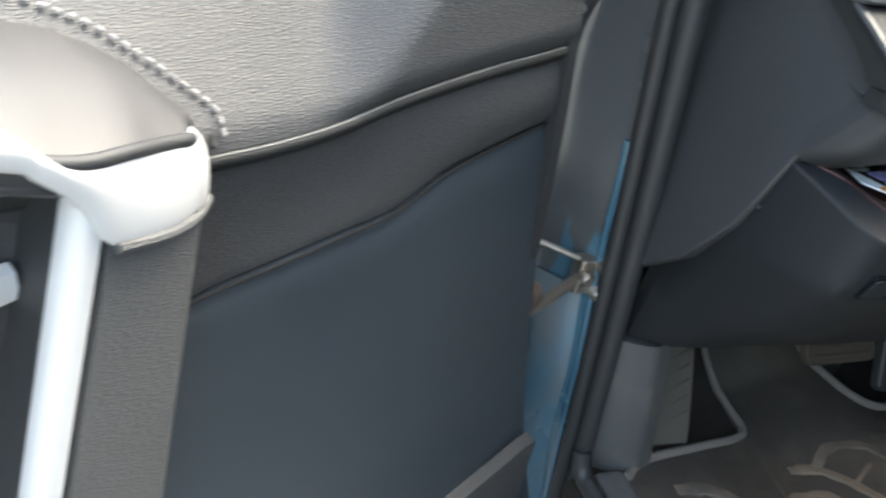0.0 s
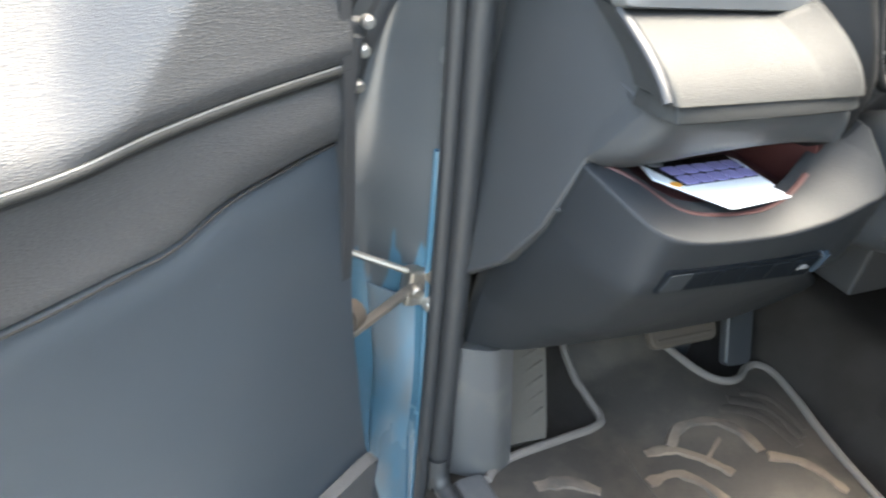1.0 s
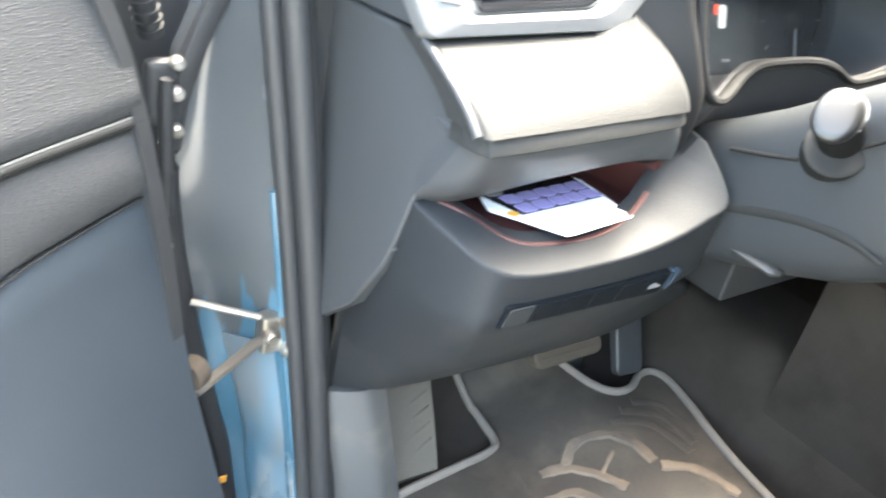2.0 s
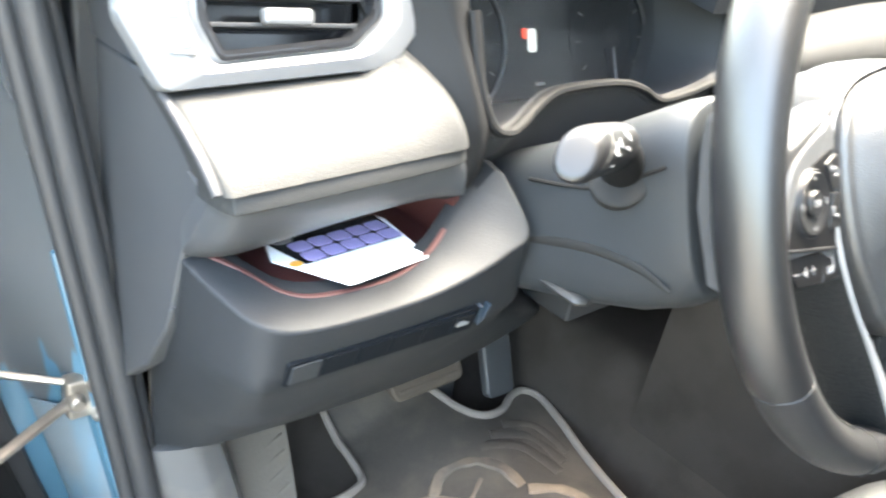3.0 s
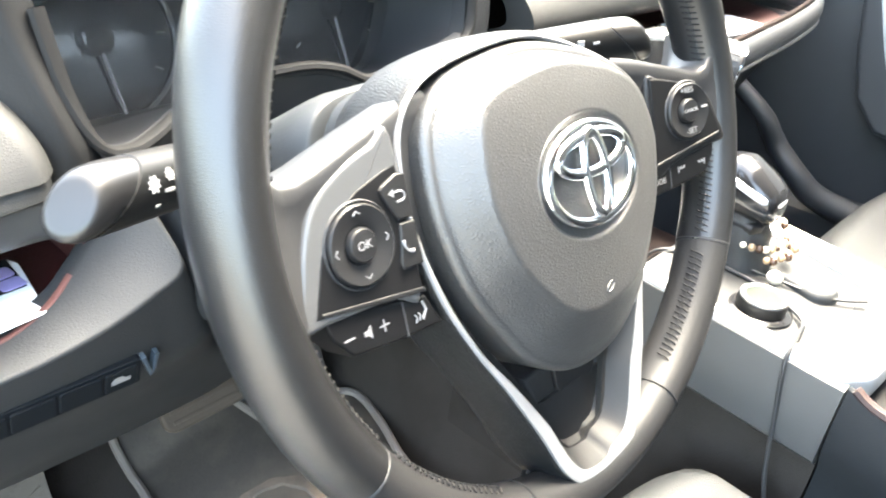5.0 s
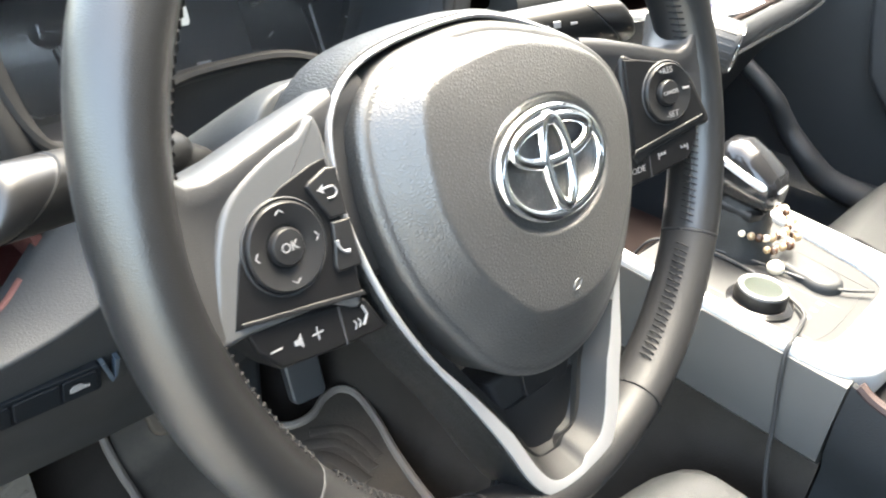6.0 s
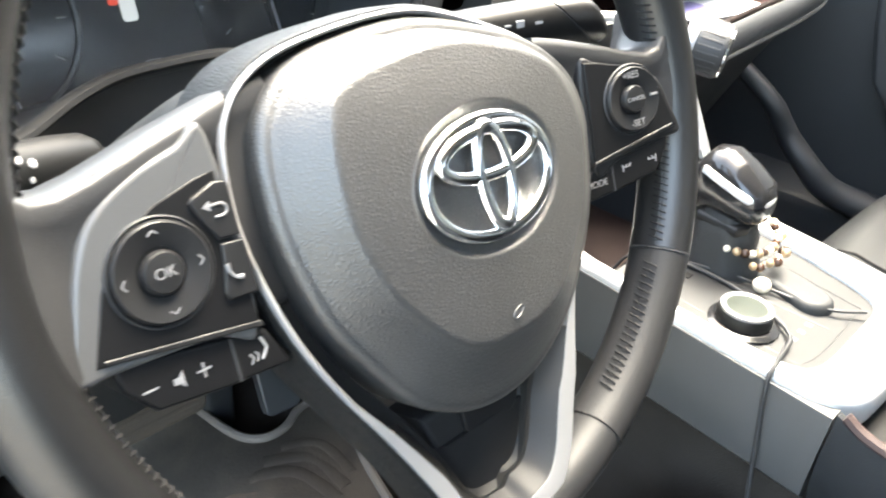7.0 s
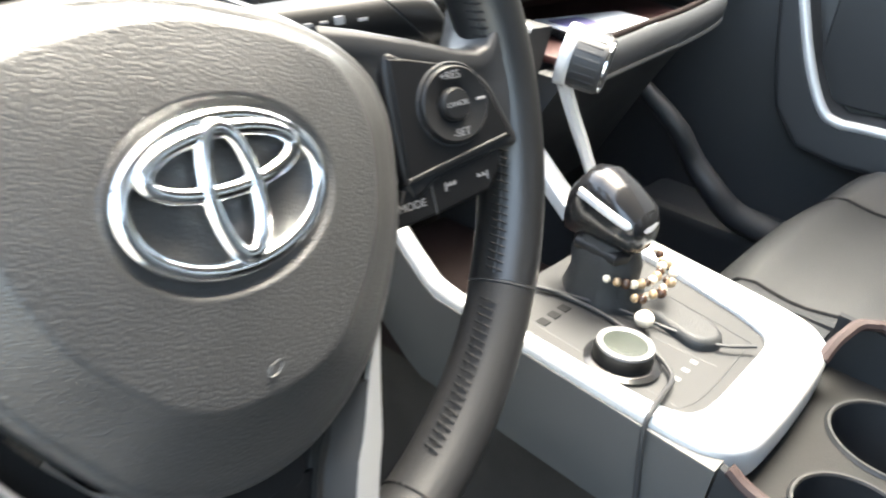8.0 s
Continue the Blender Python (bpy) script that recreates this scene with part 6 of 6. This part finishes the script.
# ---- passenger side ----
def make_passenger_dash():
    d = thing("passenger_dashboard", "grey passenger dash pad over an open tray", "dashboard")
    pad = [[(.26, .27, 1.03), (.5, .26, 1.05), (.8, .27, 1.05), (1.10, .33, 1.04)], [(.26, .215, 1.00), (.5, .20, 1.01), (.8, .21, 1.01), (1.08, .28, 1.00)], [(.26, .200, .975), (.5, .185, .978), (.8, .195, .978), (1.06, .27, .975)], [(.26, .225, .962), (.5, .215, .962), (.8, .22, .962), (1.05, .29, .962)]]
    part("leather_pad", sheet(grid_loft(pad, 40, 16), 40, 16, (0, .03, 0)), LEATHER, d, "smooth dark leather dash pad")
    part("tray_floor", box((.470, .150, .922), (.82, .30, .930), .003), RED, d, "dark red tray lining")
    part("tray_back", box((.44, .29, .925), (.84, .30, .98), .003), RED, d)
    lip = [(.455, .118, .930), (.56, .122, .936), (.68, .130, .940), (.775, .142, .947), (.800, .165, .955), (.806, .22, .958)]
    part("tray_lip", tube(curve(lip, 50), .016, 12, wide=.55), PLASTIC2, d, "rounded dark tray lip")
    part("tray_edge", tube([p + Vector((0, .006, .0165)) for p in curve(lip, 50)], .003, 8), BROWN, d)
    part("groove", tube([p + Vector((0, -.006, -.012)) for p in curve(lip[:5], 40)], .003, 8), material_pad, d, "thin grey trim line")
    low = [[(.45, .130, .918), (.6, .135, .920), (.78, .155, .930), (.82, .25, .93)], [(.45, .16, .86), (.6, .17, .86), (.78, .19, .87), (.84, .27, .87)], [(.45, .23, .72), (.6, .25, .72), (.8, .27, .72), (.9, .33, .72)]]
    part("glove_box", sheet(grid_loft(low, 24, 16), 24, 16, (0, .03, 0)), DARK, d, "dark glove box under the tray")
    st = [[(.245, .20, .965), (.33, .165, .962), (.40, .150, .962), (.45, .150, .960)], [(.245, .21, .90), (.33, .18, .895), (.40, .165, .89), (.45, .165, .89)], [(.250, .225, .82), (.33, .215, .82), (.40, .21, .82), (.44, .21, .82)]]
    part("control_face", sheet(grid_loft(st, 16, 12), 16, 12, (0, .03, 0)), DARK, d, "dark centre control stack")
    part("stack_trim", tube(curve([(.430, .120, .926), (.444, .113, .896), (.460, .105, .864), (.472, .097, .836)], 24), .0058, 8, wide=1.3), SILVER, d, "bright silver stack trim")
    part("stack_trim", tube(curve([(.262, .185, .972), (.33, .160, .972), (.40, .140, .966)], 20), .004, 8), SILVER, d, "bright silver strip above the stack")
    k = thing("climate_knob", "ribbed black climate knob with silver face ring", "knob")
    m = frame_of((.4195, .115, .950), (.93, .36, 0), (0.05, -.13, 1))
    def disc(rows, mat, name, label="", caps=True):
        part(name, skin([[m @ Vector((r * math.cos(q * math.tau / 40), r * math.sin(q * math.tau / 40), h)) for q in range(40)] for r, h in rows], caps=caps), mat, k, label)
    disc(((.0245, -.002), (.0245, .004), (.0235, .007), (.022, .008)), SILVER, "collar", "bright silver collar")
    disc(((.0225, .006), (.0235, .012), (.0230, .030), (.0215, .033)), RUBBER, "grip")
    for q in range(24):
        a = q * math.tau / 24
        part("rib", box((-.0012, .0225, .010), (.0012, .0236, .029), .0004, m @ Matrix.Rotation(a, 4, "Z")), RUBBER, k)
    disc(((.0212, .032), (.0208, .0345), (.0185, .0345), (.0178, .0325)), CHROME, "ring", "chrome face ring", False)
    disc(((.018, .0322), (.010, .0328), (0, .0328)), GLOSS, "face")
    part("pointer", box((-.002, -.017, .032), (.002, .017, .036), .001, m), material_pad, k)
    p = thing("phone", "phone with pale screen lying in the tray", "phone")
    m = frame_of((.595, .185, .9315), (1, -.15, 0), (.15, 1, 0))
    b = part("body", plate(rounded(.145, .07, .010), 0, .008, .002, m, both=True), GLOSS, p)
    part("screen", plate(rounded(.136, .062, .006), .0075, .0086, .0003, m), PAPER, b, "pale bright screen")
    part("print", plate(rounded(.050, .045, .004, 4, -.030, 0), .0083, .0090, .0002, m), PURPLE, b)


def make_passenger_door():
    d = thing("passenger_door", "closed dark passenger door with silver pull handle frame", "car door")
    def panel(u, v):
        return Vector((1.135 - .03 * math.sin(math.pi * v) - .02 * max(0, .3 - v), .60 - 1.3 * u, .42 + .60 * v))
    part("panel", sheet(panel, 20, 20, (.02, 0, 0)), PLASTIC2, d, "dark door trim panel")
    o = [(-.176, .99), (-.150, .86), (-.128, .785), (-.085, .738), (-.02, .728), (.30, .735), (.30, .80), (.0, .795), (-.04, .790), (-.066, .806), (-.100, .86), (-.135, .95), (-.145, .99)]
    m = frame_of((1.075, 0, 0), (0, -1, 0), (0, 0, 1))
    part("armrest", plate(o, -.03, .035, .010, m), PLASTIC2, d, "grey armrest block")
    s = curve([(1.046, .146, .99), (1.046, .136, .945), (1.045, .102, .862), (1.044, .068, .804), (1.044, .040, .787), (1.045, -.02, .789), (1.046, -.30, .797)], 60)
    part("handle_strip", tube(s, .0075, 10), SILVER, d, "bright silver handle edge")
    part("pocket", box((1.09, -.3, .80), (1.10, .10, .98), .004), DARK, d)
    ridge = tube(curve([(.935, .30, .80), (.942, .225, .750), (.965, .195, .700), (.972, .155, .662), (.99, .120, .630), (1.02, .05, .605)], 30), lambda t: .013 + .010 * t, 12)
    tagged(part("trim", ridge, PLASTIC2), "grey moulded kick panel in the passenger footwell", "kick panel", kind="structure")
    tagged(part("trim", box((1.0, -.8, .42), (1.14, .30, .60), .02), PLASTIC2), "dark passenger door sill", "door sill", kind="structure")


def make_seat(name, label, x0, x1, y0, z, back):
    s = thing(name, label, "car seat")
    def cushion(u, v):
        a = 2 * u - 1
        side = max(0, abs(a) - .62) / .38
        x = x0 + (x1 - x0) * u
        y = y0 - .52 * v - .045 * abs(a) ** 3
        zz = z - .018 + .045 * side ** 1.2 - .16 * max(0, (abs(a) - .90) / .10) ** 2
        zz -= .05 * max(0, 1 - v / .10) ** 2
        zz += .004 * math.sin(v * 26) * (1 - side)
        return Vector((x, y, zz))
    part("cushion", sheet(cushion, 48, 40, (0, 0, -.10)), SEATHIDE, s, "smooth black leather seat cushion", sharp=70)
    for t in (.19, .81):
        part("seam", tube([cushion(t, k / 30) + Vector((0, 0, .0012)) for k in range(31)], .0022, 6), THREAD_D, s)
    part("front_skirt", sheet(lambda u, v: cushion(u, 0) + Vector((0, -.012 * math.sin(v * math.pi) - .03 * v, -.012 - .13 * v)), 24, 8, (0, -.03, 0)), SEATHIDE, s)
    part("base", box((x0 + .05, y0 - .5, .44), (x1 - .05, y0 - .07, z - .09), .01), DARK, s, "dark seat base")
    def rest(u, v):
        a = 2 * u - 1
        return Vector((x0 + (x1 - x0) * u, y0 - .53 - .16 * v + .03 * abs(a) ** 3, z - .02 + .60 * v))
    part("backrest", sheet(rest, 20, 20, (0, -.09, 0)), SEATHIDE, s)


make_passenger_dash()
make_passenger_door()
make_seat("driver_seat", "black leather driver seat with stitched cushion", -.26, .232, .012, .685, True)
make_seat("front_passenger_seat", "grey-black leather passenger seat cushion", .52, 1.02, .035, .745, True)
